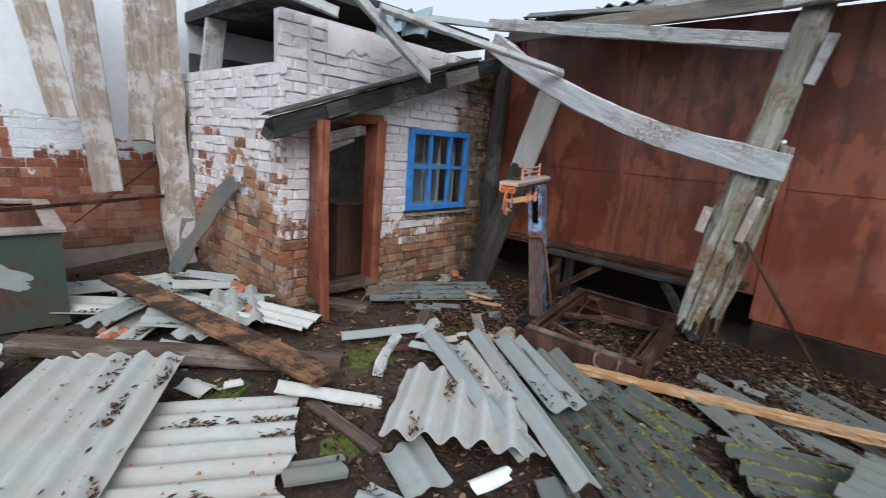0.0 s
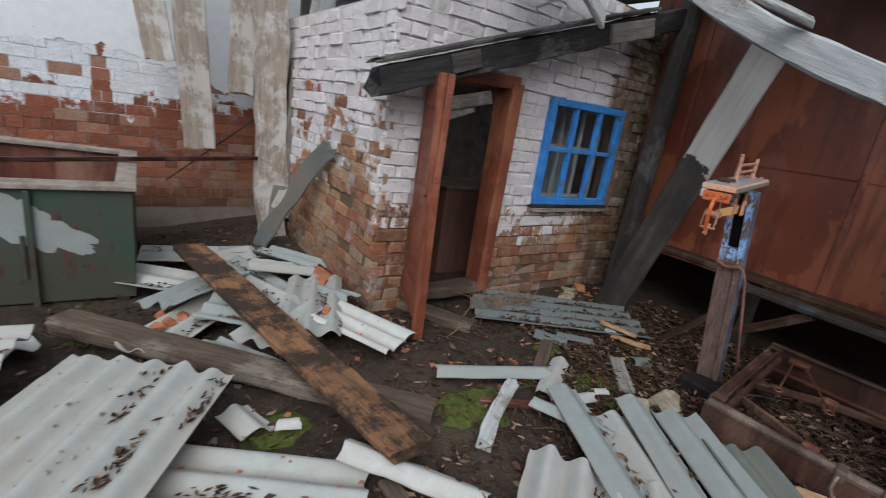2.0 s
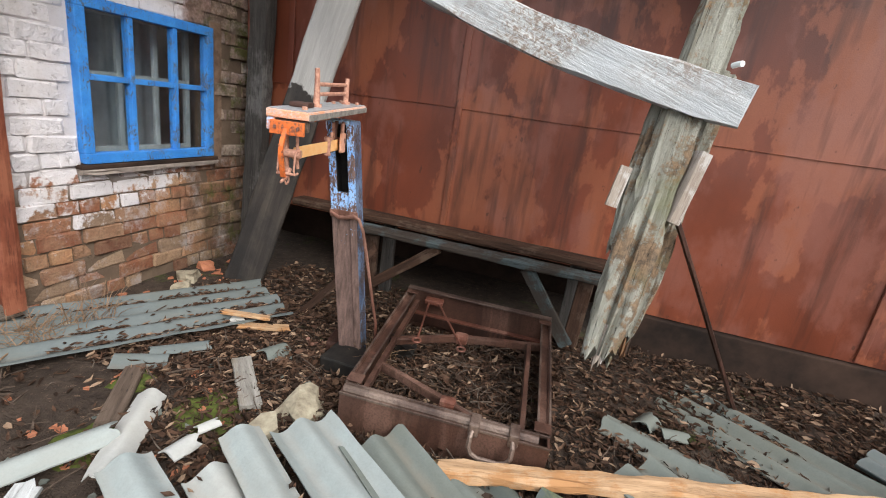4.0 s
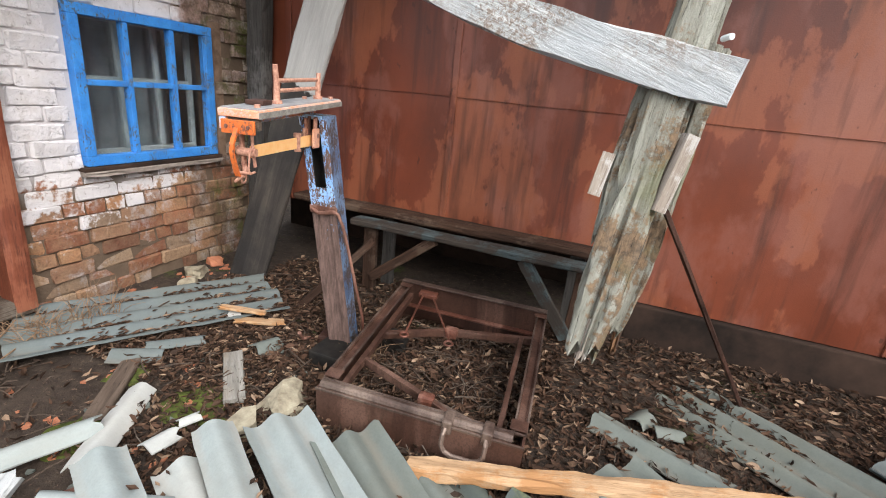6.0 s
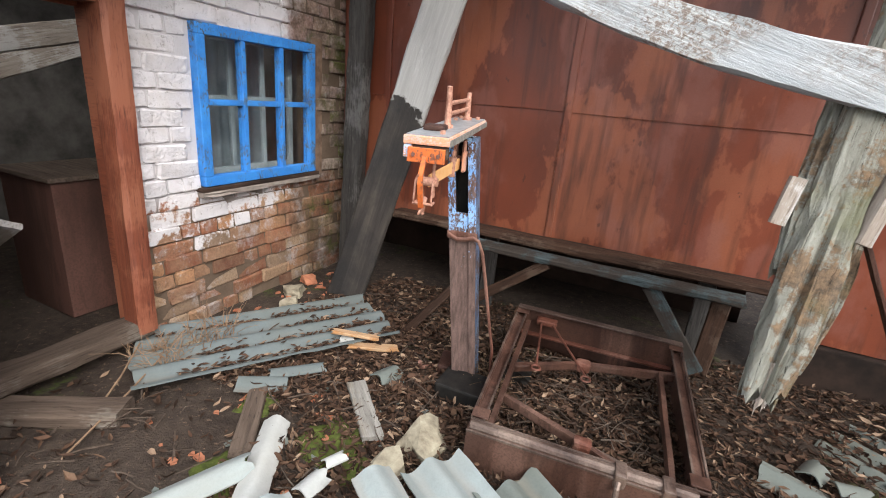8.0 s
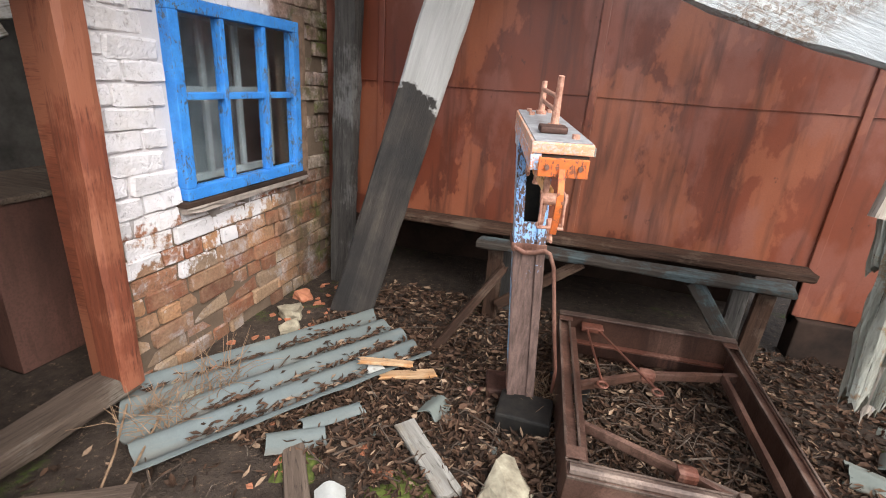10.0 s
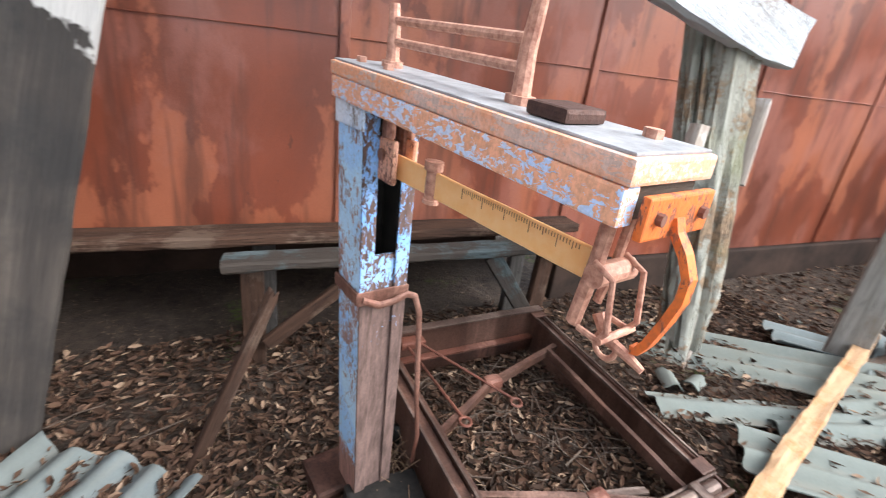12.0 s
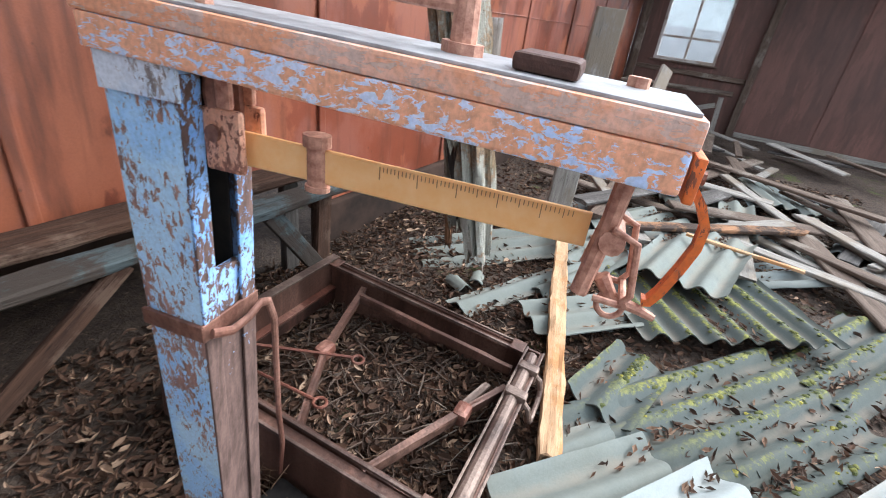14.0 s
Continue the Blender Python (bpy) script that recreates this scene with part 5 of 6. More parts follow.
for p, q in (((-0.41, 0.02, 0.17), (-0.04, 0.20, 0.18)), ((-0.04, 0.20, 0.18), (0.42, 0.33, 0.17)), ((-0.40, -0.22, 0.18), (0.0, -0.38, 0.18)), ((0.0, -0.38, 0.18), (0.25, -0.47, 0.15)), ((0.35, 0.30, 0.18), (0.35, -0.46, 0.17)), ((-0.385, 0.48, 0.19), (-0.385, -0.48, 0.18))):
    bar(p, q, 0.026, 0.042)
bar((0.02, -0.36, 0.16), (0.25, -0.40, 0.13), 0.03, 0.02, rust_rim)
for a, b in (((-0.31, 0.50, 0.21), (-0.27, 0.06, 0.20)), ((-0.25, 0.50, 0.21), (-0.02, 0.08, 0.20))):
    rod = part("tie_rod", tube([a, b], 0.006, 6), rust_red, scale_, m=PF)
    part("eye_ring", tube(ring_points((b[0], b[1] - 0.02, b[2]), 0.022, "z"), 0.006, 6), rust_red, rod)
part("ledge", box_bm((-HX + 0.02, HY - 0.05, 0.09), (HX - 0.02, HY - 0.014, 0.10), 0.002), rust_red, scale_, m=PF)
part("ledge", box_bm((-HX + 0.02, HY - 0.051, 0.03), (HX - 0.02, HY - 0.046, 0.088), 0.001), rust_dark, scale_, m=PF)
part("clevis", box_bm((-0.34, 0.48, 0.19), (-0.22, 0.54, 0.225), 0.010), rust_red, scale_, m=PF)
part("knuckle", box_bm((-0.08, 0.17, 0.15), (0.0, 0.23, 0.21), 0.02), rust_red, scale_, m=PF)
part("knuckle", box_bm((-0.04, -0.41, 0.15), (0.04, -0.35, 0.21), 0.02), rust_red, scale_, m=PF)
part("handle", tube([(0.14, -HY - 0.002, 0.235), (0.135, -HY - 0.03, 0.215), (0.135, -HY - 0.045, 0.175), (0.15, -HY - 0.05, 0.150), (0.18, -HY - 0.052, 0.137), (0.27, -HY - 0.052, 0.137), (0.30, -HY - 0.05, 0.150), (0.315, -HY - 0.045, 0.175), (0.315, -HY - 0.03, 0.215), (0.31, -HY - 0.002, 0.235)], 0.011, 8), rust_rim, scale_, "worn iron carrying handle", m=PF)
for x in (0.12, 0.29):
    part("handle_clip", box_bm((x, -HY - 0.014, 0.20), (x + 0.045, -HY + 0.07, H1 + 0.03), 0.010), rust_rim, scale_, m=PF)

# ---- loose timber ----
plank("burnt_plank", (-5.0, 0.95, 0.20), (-2.38, 1.52, 0.10), 0.235, 0.05, wood_burnt, "charred brown plank with an orange bare patch", "plank", worn=0.008, ragged=(0.03, 0.06))
plank("brown_beam", (-4.3, 0.18, 0.0), (-2.66, 1.84, -0.02), 0.17, 0.10, wood_brown, "dark brown beam half hidden under slate", "beam", worn=0.008)
plank("yellow_pole", (-1.41, 3.03, 0.075), (1.05, 3.80, 0.16), 0.082, 0.05, wood_fresh, "fresh yellow split pole lying on the slates", "pole", worn=0.012, waney=0.014, ragged=(0.03, 0.02), step=0.05)
plank("dark_board", (-2.38, 1.42, -0.04), (-1.72, 1.43, -0.03), 0.08, 0.035, wood_brown, "short dark board in the debris", "board")

# ---- fallen slates ----
slate(-2.68, 0.13, -34, 1.75, 0.80, 0.20, (0, 4), slate_grey, "grey corrugated slate sheet streaked brown, upon the heap", seed=11)
slate(-3.72, -0.85, 76, 1.75, 0.95, 0.20, (0, -3), slate_grey, seed=12)
slate(-2.75, -0.75, 15, 1.3, 0.7, 0.07, (3, 2), slate_grey, seed=15)
slate(-3.1, -0.25, 110, 0.7, 0.4, 0.10, (-8, 4), slate_white, seed=16, bite=0.1)
slate(-2.0, -0.9, -20, 1.2, 0.6, 0.09, (-3, 2), slate_grey, seed=17)
slate(-2.38, 0.68, 57, 1.12, 0.95, 0.11, (-1, 0), slate_grey, "grey corrugated slate sheet with dry leaves in its troughs", seed=13, bite=0.12)
slate(-1.60, 1.95, 127, 0.85, 0.78, 0.14, (0, 3), slate_white, "short whitish slate sheet with a wavy broken end", seed=14, amp=0.03)
for x0, y0, x1, y1, w, lf, mt in ((-2.40, 2.50, -1.02, 1.86, 0.17, 0.15, slate_blue), (-2.14, 2.62, -1.30, 2.18, 0.20, 0.12, slate_grey), (-2.16, 2.78, -0.72, 1.86, 0.15, 0.16, slate_blue), (-2.0, 2.96, -1.15, 2.44, 0.27, 0.11, slate_blue), (-1.72, 3.05, -1.18, 2.66, 0.30, 0.09, slate_mid), (-2.1, 2.72, -1.5, 2.28, 0.14, 0.08, slate_dark)):
    slate((x0 + x1) / 2, (y0 + y1) / 2, math.degrees(math.atan2(y1 - y0, x1 - x0)), math.dist((x0, y0), (x1, y1)), w, lf, (0, 1.5), mt, "long narrow strip of broken slate", "slate strips", ragged=0.02)
slate(-0.80, 2.48, -34, 1.42, 0.68, 0.03, (2, 0), slate_moss, "dark mossy corrugated slate sheet", seed=21)
slate(-3.32, 3.46, 57, 1.4, 0.62, 0.05, (0, 0), slate_dark, "dark slate sheet by the wall covered with dry leaves", seed=22)
for x, y, yw, ln, w, lf, mt in ((0.22, 3.88, -40, 1.45, 0.46, 0.06, slate_mid), (-0.20, 3.56, -22, 1.2, 0.18, 0.04, slate_mid), (0.05, 3.36, -22, 0.75, 0.16, 0.05, slate_mid), (-0.42, 3.20, -38, 0.62, 0.32, 0.07, slate_mid), (0.66, 2.76, -9, 1.05, 0.56, 0.18, slate_mid), (0.21, 2.64, 33, 0.80, 1.12, 0.09, slate_moss), (0.62, 3.25, -14, 0.9, 0.34, 0.08, slate_mid), (-0.78, 2.90, -12, 0.56, 0.30, 0.05, slate_moss), (-1.22, 2.94, -30, 0.24, 0.16, 0.05, slate_mid), (0.9, 3.75, -38, 1.0, 0.3, 0.06, slate_dark), (1.2, 3.2, -20, 1.0, 0.5, 0.10, slate_mid), (0.25, 1.9, -30, 1.0, 0.5, 0.04, slate_moss), (-5.45, 0.9, 70, 0.6, 0.35, 0.12, slate_grey), (-4.75, 1.35, 20, 0.9, 0.4, 0.10, slate_blue), (-4.15, 0.88, -42, 0.95, 0.32, 0.11, slate_grey), (-3.95, 1.60, -22, 1.05, 0.42, 0.15, slate_grey), (-3.50, 1.80, 30, 0.62, 0.36, 0.13, slate_white), (-5.0, 1.75, 30, 0.7, 0.3, 0.1, slate_blue)):
    slate(x, y, yw, ln, w, lf, (random.Random(x).uniform(-6, 6), random.Random(y).uniform(-4, 4)), mt, bite=0.08)

for x, y, yw, ln, w, lf, mt in ((-4.55, 0.95, -50, 0.75, 0.34, 0.16, slate_blue), (-4.85, 0.78, 65, 0.6, 0.3, 0.13, slate_grey), (-4.35, 1.25, 15, 0.8, 0.32, 0.15, slate_grey), (-4.0, 1.2, 60, 0.6, 0.34, 0.13, slate_blue), (-3.75, 1.35, 125, 0.6, 0.3, 0.16, slate_grey), (-4.7, 1.62, 75, 0.55, 0.22, 0.14, slate_grey), (-4.1, 1.78, 20, 0.5, 0.2, 0.12, slate_blue), (-3.6, 1.05, 35, 0.5, 0.22, 0.06, slate_blue), (-5.25, 1.25, 100, 0.55, 0.3, 0.1, slate_grey), (-5.5, 1.3, 85, 0.5, 0.25, 0.08, slate_blue)):
    slate(x, y, yw, ln, w, lf, (random.Random(x * 3).uniform(-12, 12), random.Random(y * 5).uniform(-8, 8)), mt, bite=0.08)

# ---- inside the shed ----
cab = thing("cabinet", "plain brown wooden cabinet standing inside the doorway", "cabinet", pose(-4.75, 3.3, 0))
part("body", box_bm((-0.3, -0.28, 0.0), (0.25, 0.5, 0.84), 0.006), rust_brown, cab)
part("top", box_bm((-0.32, -0.3, 0.842), (0.27, 0.52, 0.87), 0.005), wood_brown, cab)
for a, b in (((-4.8, 2.4, 1.42), (-4.8, 3.6, 1.72)), ((-5.2, 2.3, 1.1), (-5.2, 3.7, 1.62)), ((-5.4, 2.6, 0.05), (-4.5, 2.8, 0.65))):
    plank("fallen_board", a, b, 0.13, 0.04, wood_tan, "dusty pale board fallen inside the shed", "board", face=(1, 0, 0.2), group="boards in the shed")
plank("grey_step", (-4.0, 2.25, 0.03), (-3.35, 2.62, 0.04), 0.14, 0.07, wood_brown, "worn wooden beam lying before the threshold", "beam", worn=0.01)

# ---- far end ----
plank("upright_board", (0.72, 3.76, -0.02), (0.62, 3.70, 1.56), 0.19, 0.04, wood_grey, "grey board standing upright in the rubble", "board", face=(-0.8, -0.5, 0))
plank("slanting_board", (2.25, 3.62, 0.02), (3.25, 3.60, 1.15), 0.16, 0.04, wood_grey, "grey board slanting out of the rubble", "board", face=(-0.6, -0.7, 0.3))
work = thing("workbench", "old plank workbench with crossed legs below the window", "workbench", pose(6.9, 3.8, 0))
plank("top", (6.95, 4.72, 0.70), (6.95, 2.9, 0.74), 0.5, 0.05, wood_brown, parent=work)
for a, b in (((6.75, 3.05, 0.68), (6.75, 3.0, -0.1)), ((6.75, 4.5, 0.66), (6.75, 4.5, -0.1)), ((6.73, 4.1, 0.66), (6.73, 3.1, 0.0)), ((6.71, 3.1, 0.55), (6.71, 4.3, 0.1))):
    plank("leg", a, b, 0.08, 0.06, wood_grey, parent=work, face=(-1, 0, 0))
rng = random.Random(41)
for n in range(40):
    x, y, a = rng.uniform(1.2, 6.3) if n % 2 else rng.uniform(1.0, 2.8), rng.uniform(0.9, 3.6), rng.uniform(-0.9, 0.9) + (0.2 if n % 3 else 1.2)
    ln, z = rng.uniform(0.7, 1.9), rng.uniform(0.03, 0.16)
    c, d = math.cos(a) * ln / 2, math.sin(a) * ln / 2
    plank("fallen_board", (x - c, y - d, z + rng.uniform(-0.02, 0.12)), (x + c, y + d, z + rng.uniform(-0.02, 0.12)), rng.uniform(0.08, 0.2), 0.03, rng.choice((wood_grey, wood_brown, wood_brown, wood_dark)), "grey weathered board lying in the rubble", "board", group="boards at the far end", ragged=(0.03, 0.03))
plank("split_plank", (0.75, 3.2, 0.22), (1.75, 2.15, 0.20), 0.11, 0.03, wood_burnt, "split plank with an orange broken edge", "plank", ragged=(0.05, 0.2))
plank("pale_lath", (0.85, 2.85, 0.24), (0.9, 2.15, 0.20), 0.035, 0.02, wood_fresh, "pale narrow lath lying on slates", "lath", ragged=(0.02, 0.05))
plank("grey_lath", (1.3, 2.6, 0.14), (1.0, 1.5, 0.12), 0.12, 0.03, wood_grey, "grey board lying on slates", "board")

# ---- small rubble ----


def stone(x, y, r, mat_, label, name="stone", squash=0.6, seed=0, group=""):
    """A broken lump with flat, uneven faces."""
    rng_ = random.Random(seed)
    bm = bmesh.new()
    bmesh.ops.create_cube(bm, size=2 * r)
    bmesh.ops.subdivide_edges(bm, edges=list(bm.edges), cuts=2, use_grid_fill=True)
    sh = [Vector((rng_.uniform(-1, 1), rng_.uniform(-1, 1), rng_.uniform(-0.6, 1))).normalized() for _ in range(5)]
    for v in bm.verts:
        for d in sh:
            over = v.co.dot(d) - r * 0.86
            if over > 0:
                v.co -= d * over
        v.co += Vector((noise.noise(v.co / r * 1.7 + Vector((seed, 0, 0))), noise.noise(v.co / r * 1.7 + Vector((0, seed, 5))), noise.noise(v.co / r * 1.7 + Vector((9, 0, seed))))) * r * 0.22
        v.co.x *= 1.2
        v.co.z *= squash
    return single(name, bm, mat_, label, "stone", pose(x, y, ground_z(x, y) + r * squash * 0.5, rng_.uniform(-12, 12), rng_.uniform(-12, 12), seed * 40), group)


stone(-2.20, 2.93, 0.075, rubble, "pale yellow limestone lump in the leaves", seed=1)
stone(-2.12, 3.17, 0.09, rubble, "pale yellow limestone lump in the leaves", seed=2)
stone(-3.70, 4.05, 0.07, rubble, "pale stone at the foot of the wall", seed=3)
for n, (x, y, r) in enumerate(((-3.6, 3.9, 0.05), (-3.72, 3.4, 0.06), (-3.66, 3.16, 0.07), (-3.75, 4.3, 0.05))):
    stone(x, y, r, brick_bit if n % 2 else rubble, "broken brick lump at the foot of the wall", "brick_lump", 0.6, 10 + n)
for n, (x, y, z, sx) in enumerate(((-4.15, 0.72, 0.10, 0.06), (-4.05, 0.66, 0.12, 0.045), (-4.22, 0.82, 0.1, 0.05), (-4.28, 0.70, 0.1, 0.04), (-4.3, 1.75, 0.08, 0.08), (-4.2, 1.82, 0.06, 0.06), (-3.72, 1.62, 0.17, 0.035), (-4.62, 1.9, 0.05, 0.09), (-4.45, 1.85, 0.05, 0.07))):
    ob = stone(x, y, sx * 0.8, brick_bit, "broken orange-red brick lump on the slates", "brick_lump", 0.55, 20 + n)
    ob.location.z += z
for n, (x, y, yw, ln, w, lf, mt) in enumerate(((-2.765, 2.325, 67.4, 0.72, 0.11, 0.07, slate_blue), (-2.61, 2.69, -58, 0.56, 0.115, 0.05, slate_white), (-2.53, 3.5, 80, 0.18, 0.1, 0.03, slate_mid), (-2.94, 3.26, 50, 0.3, 0.09, 0.03, slate_dark), (-3.02, 3.10, 40, 0.26, 0.14, 0.03, slate_dark), (-2.9, 3.66, 10, 0.1, 0.08, 0.04, slate_white), (-2.38, 2.72, 90, 0.14, 0.08, 0.04, slate_white), (-2.38, 2.86, 60, 0.1, 0.06, 0.04, slate_white), (-3.05, 0.98, 20, 0.24, 0.18, 0.05, slate_white), (-2.93, 1.16, 70, 0.13, 0.08, 0.05, slate_white), (-4.2, -0.05, 20, 0.34, 0.22, 0.06, slate_white), (-4.35, -0.4, 60, 0.4, 0.3, 0.06, slate_grey), (-2.31, 1.52, 45, 0.68, 0.14, 0.07, slate_white), (-2.22, 2.4, 22, 0.45, 0.10, 0.10, slate_blue), (-1.80, 1.10, 60, 0.30, 0.22, 0.05, slate_mid), (-1.45, 1.45, -20, 0.40, 0.24, 0.06, slate_blue), (-1.3, 1.2, 10, 0.5, 0.22, 0.05, slate_blue), (-1.1, 1.62, 70, 0.2, 0.09, 0.1, sash_white), (-0.75, 1.75, -40, 0.4, 0.2, 0.05, slate_dark), (-0.52, 3.90, 60, 0.15, 0.1, 0.03, slate_mid), (-0.40, 3.84, 20, 0.14, 0.08, 0.03, slate_mid))):
    slate(x, y, yw, ln, w, lf + 0.01, (random.Random(n).uniform(-12, 12), random.Random(n + 50).uniform(-8, 8)), mt, "small broken piece of grey slate in the debris", "slate fragments", seed=60 + n, ragged=0.03, bite=0.05)
stone(-1.93, 3.90, 0.085, iron_black, "black tarry lump lying by the scale column", "tar_lump", 0.8, 31)
single("bent_rod", tube([(-2.40, 3.62, 0.10), (-2.41, 3.66, 0.04), (-2.37, 3.74, 0.02), (-2.28, 3.80, 0.02), (-2.18, 3.84, 0.02)], 0.011, 8), rust_red, "rusty bent rod at the foot of the scale column", "rod")
plank("yellow_chip", (-2.86, 3.62, 0.05), (-2.62, 3.74, 0.05), 0.06, 0.02, wood_fresh, "yellow splinter of wood on the leaves", "splinter", ragged=(0.03, 0.03))
plank("bark_stick", (-2.33, 1.92, 0.03), (-2.6, 2.33, 0.09), 0.07, 0.05, wood_pale, "pale peeled branch leaning on the slates", "branch", worn=0.012, waney=0.02, ragged=(0.04, 0.03), bow=0.02)
plank("rusty_pipe", (-2.32, 2.42, 0.10), (-2.62, 2.12, 0.02), 0.035, 0.035, rust_red, "short rusty pipe among the slates", "pipe")
plank("short_board", (-3.03, 3.09, 0.03), (-2.74, 2.70, 0.04), 0.09, 0.03, wood_brown, "short brown board end in the soil", "board", ragged=(0.03, 0.03))
plank("grey_stub", (-2.62, 3.34, 0.035), (-2.33, 3.06, 0.035), 0.10, 0.03, wood_grey, "short grey board end in the leaves", "board", ragged=(0.02, 0.02))
plank("yellow_chip", (-2.98, 3.62, 0.11), (-2.74, 3.70, 0.10), 0.045, 0.02, wood_fresh, "yellow splinter of wood on the slate", "splinter", ragged=(0.03, 0.03))


def tuft(x, y, z, count, height, seed):
    """Dry stalks in one mesh."""
    r, vs, fs = random.Random(seed), [], []
    for _ in range(count):
        a, ln, lean_ = r.uniform(0, 6.28), height * r.uniform(0.4, 1.2), r.uniform(0.2, 1.1)
        pts, b = [], (x + r.uniform(-0.1, 0.1), y + r.uniform(-0.12, 0.12))
        for i in range(4):
            u = i / 3
            pts.append((b[0] + math.cos(a) * lean_ * ln * u * u, b[1] + math.sin(a) * lean_ * ln * u * u, z + ln * u * (1 - 0.35 * lean_ * u)))
        v, f = tube(pts, 0.0026, 3, 0.001)
        o = len(vs)
        vs += v
        fs += [tuple(o + i for i in q) for q in f]
    return vs, fs


single("dry_grass", tuft(-3.62, 2.98, 0.0, 110, 0.19, 3), straw, "dry straw tuft at the foot of the door frame", "grass", kind="stuff")
single("straw_tuft", tuft(-2.02, 3.78, 0.0, 90, 0.16, 8), straw, "dry straw caught at the foot of the scale", "grass", kind="stuff")
single("dry_stalks", tuft(-3.58, 3.25, 0.02, 60, 0.25, 4), straw, "dry straw stalks at the foot of the wall", "grass", kind="stuff")
for n, (p0, p1) in enumerate((((-3.62, 3.0, 0.06), (-3.3, 2.35, 0.03)), ((-3.75, 2.95, 0.1), (-3.42, 2.5, 0.03)))):
    single("straw_stalk", tube([p0, tuple((a + b) / 2 + 0.015 for a, b in zip(p0, p1)), p1], 0.0045, 6), straw, "long dry reed stalk lying by the door", "stalk", group="reed stalks")


def moss_patch(x, y, r, seed):
    """A low cushion of moss with a ragged rim."""
    vs, fs, n, rings = [(x, y, ground_z(x, y) + 0.022)], [], 28, 5
    for k in range(1, rings + 1):
        for i in range(n):
            a = 6.2832 * i / n
            q = r * k / rings * (1 + 0.5 * noise.noise((math.cos(a) * 1.5 + seed, math.sin(a) * 1.5, 1)) + 0.25 * noise.noise((math.cos(a) * 5, math.sin(a) * 5, seed)))
            px, py = x + q * math.cos(a), y + q * math.sin(a)
            vs.append((px, py, ground_z(px, py) + (0.014 + 0.012 * noise.noise((px * 30, py * 30, 2)) if k < rings else -0.006)))
    fs += [(0, 1 + i, 1 + (i + 1) % n) for i in range(n)]
    for k in range(rings - 1):
        fs += [(1 + k * n + i, 1 + (k + 1) * n + i, 1 + (k + 1) * n + (i + 1) % n, 1 + k * n + (i + 1) % n) for i in range(n)]
    return vs, fs


for n, (x, y, r) in enumerate(((-2.48, 2.98, 0.16), (-2.72, 2.62, 0.14), (-2.62, 2.06, 0.2), (-2.98, 1.12, 0.14), (-1.95, 1.35, 0.12), (-2.95, 3.0, 0.1), (-4.3, 0.35, 0.14), (-2.3, 2.9, 0.08))):
    smooth(single("moss_patch", moss_patch(x, y, r, n), moss_mat, "green moss cushion on the damp soil", "moss", kind="stuff"), 60)

rng = random.Random(77)
for n in range(16):
    slate(rng.uniform(0.6, 3.6), rng.uniform(1.5, 3.6), rng.uniform(-60, 30), rng.uniform(0.4, 1.0), rng.uniform(0.25, 0.5), rng.uniform(0.04, 0.14), (rng.uniform(-9, 9), rng.uniform(-6, 6)), rng.choice((slate_mid, slate_dark, slate_dark, slate_mid)), "broken slate piece among the far rubble", "slate fragments", seed=200 + n, bite=0.08)

# ---- bricks ----


def brick_shape(length, seed, height=0.082, chamfer=0.007, rough=1.0):
    """A worn brick: chamfered edges and uneven corners. x along the wall, y out of it, z up; its face lies at y = 0."""
    rng = random.Random(seed)
    bm = bmesh.new()
    box(bm, (-length / 2, -0.05, -height / 2), (length / 2, 0.0, height / 2))
    bmesh.ops.bevel(bm, geom=list(bm.edges), offset=chamfer, segments=1, affect="EDGES")
    for v in bm.verts:
        v.co += Vector((rng.uniform(-0.0035, 0.0035), rng.uniform(-0.004, 0.003), rng.uniform(-0.003, 0.003))) * rough
    bm.normal_update()
    vs, fs = [tuple(v.co) for v in bm.verts], [tuple(w.index for w in f.verts) for f in bm.faces]
    bm.free()
    return vs, fs


STRETCHER, HEADER = [brick_shape(0.245, i) for i in range(6)], [brick_shape(0.118, 20 + i) for i in range(6)]
SLIM, SLIM_HEAD = [brick_shape(0.247, 40 + i, 0.098, 0.002, 0.35) for i in range(6)], [brick_shape(0.120, 60 + i, 0.098, 0.002, 0.35) for i in range(6)]
ROUGH, ROUGH_HEAD = [brick_shape(0.244, 80 + i, 0.086, 0.008, 2.0) for i in range(6)], [brick_shape(0.119, 90 + i, 0.086, 0.008, 2.0) for i in range(6)]


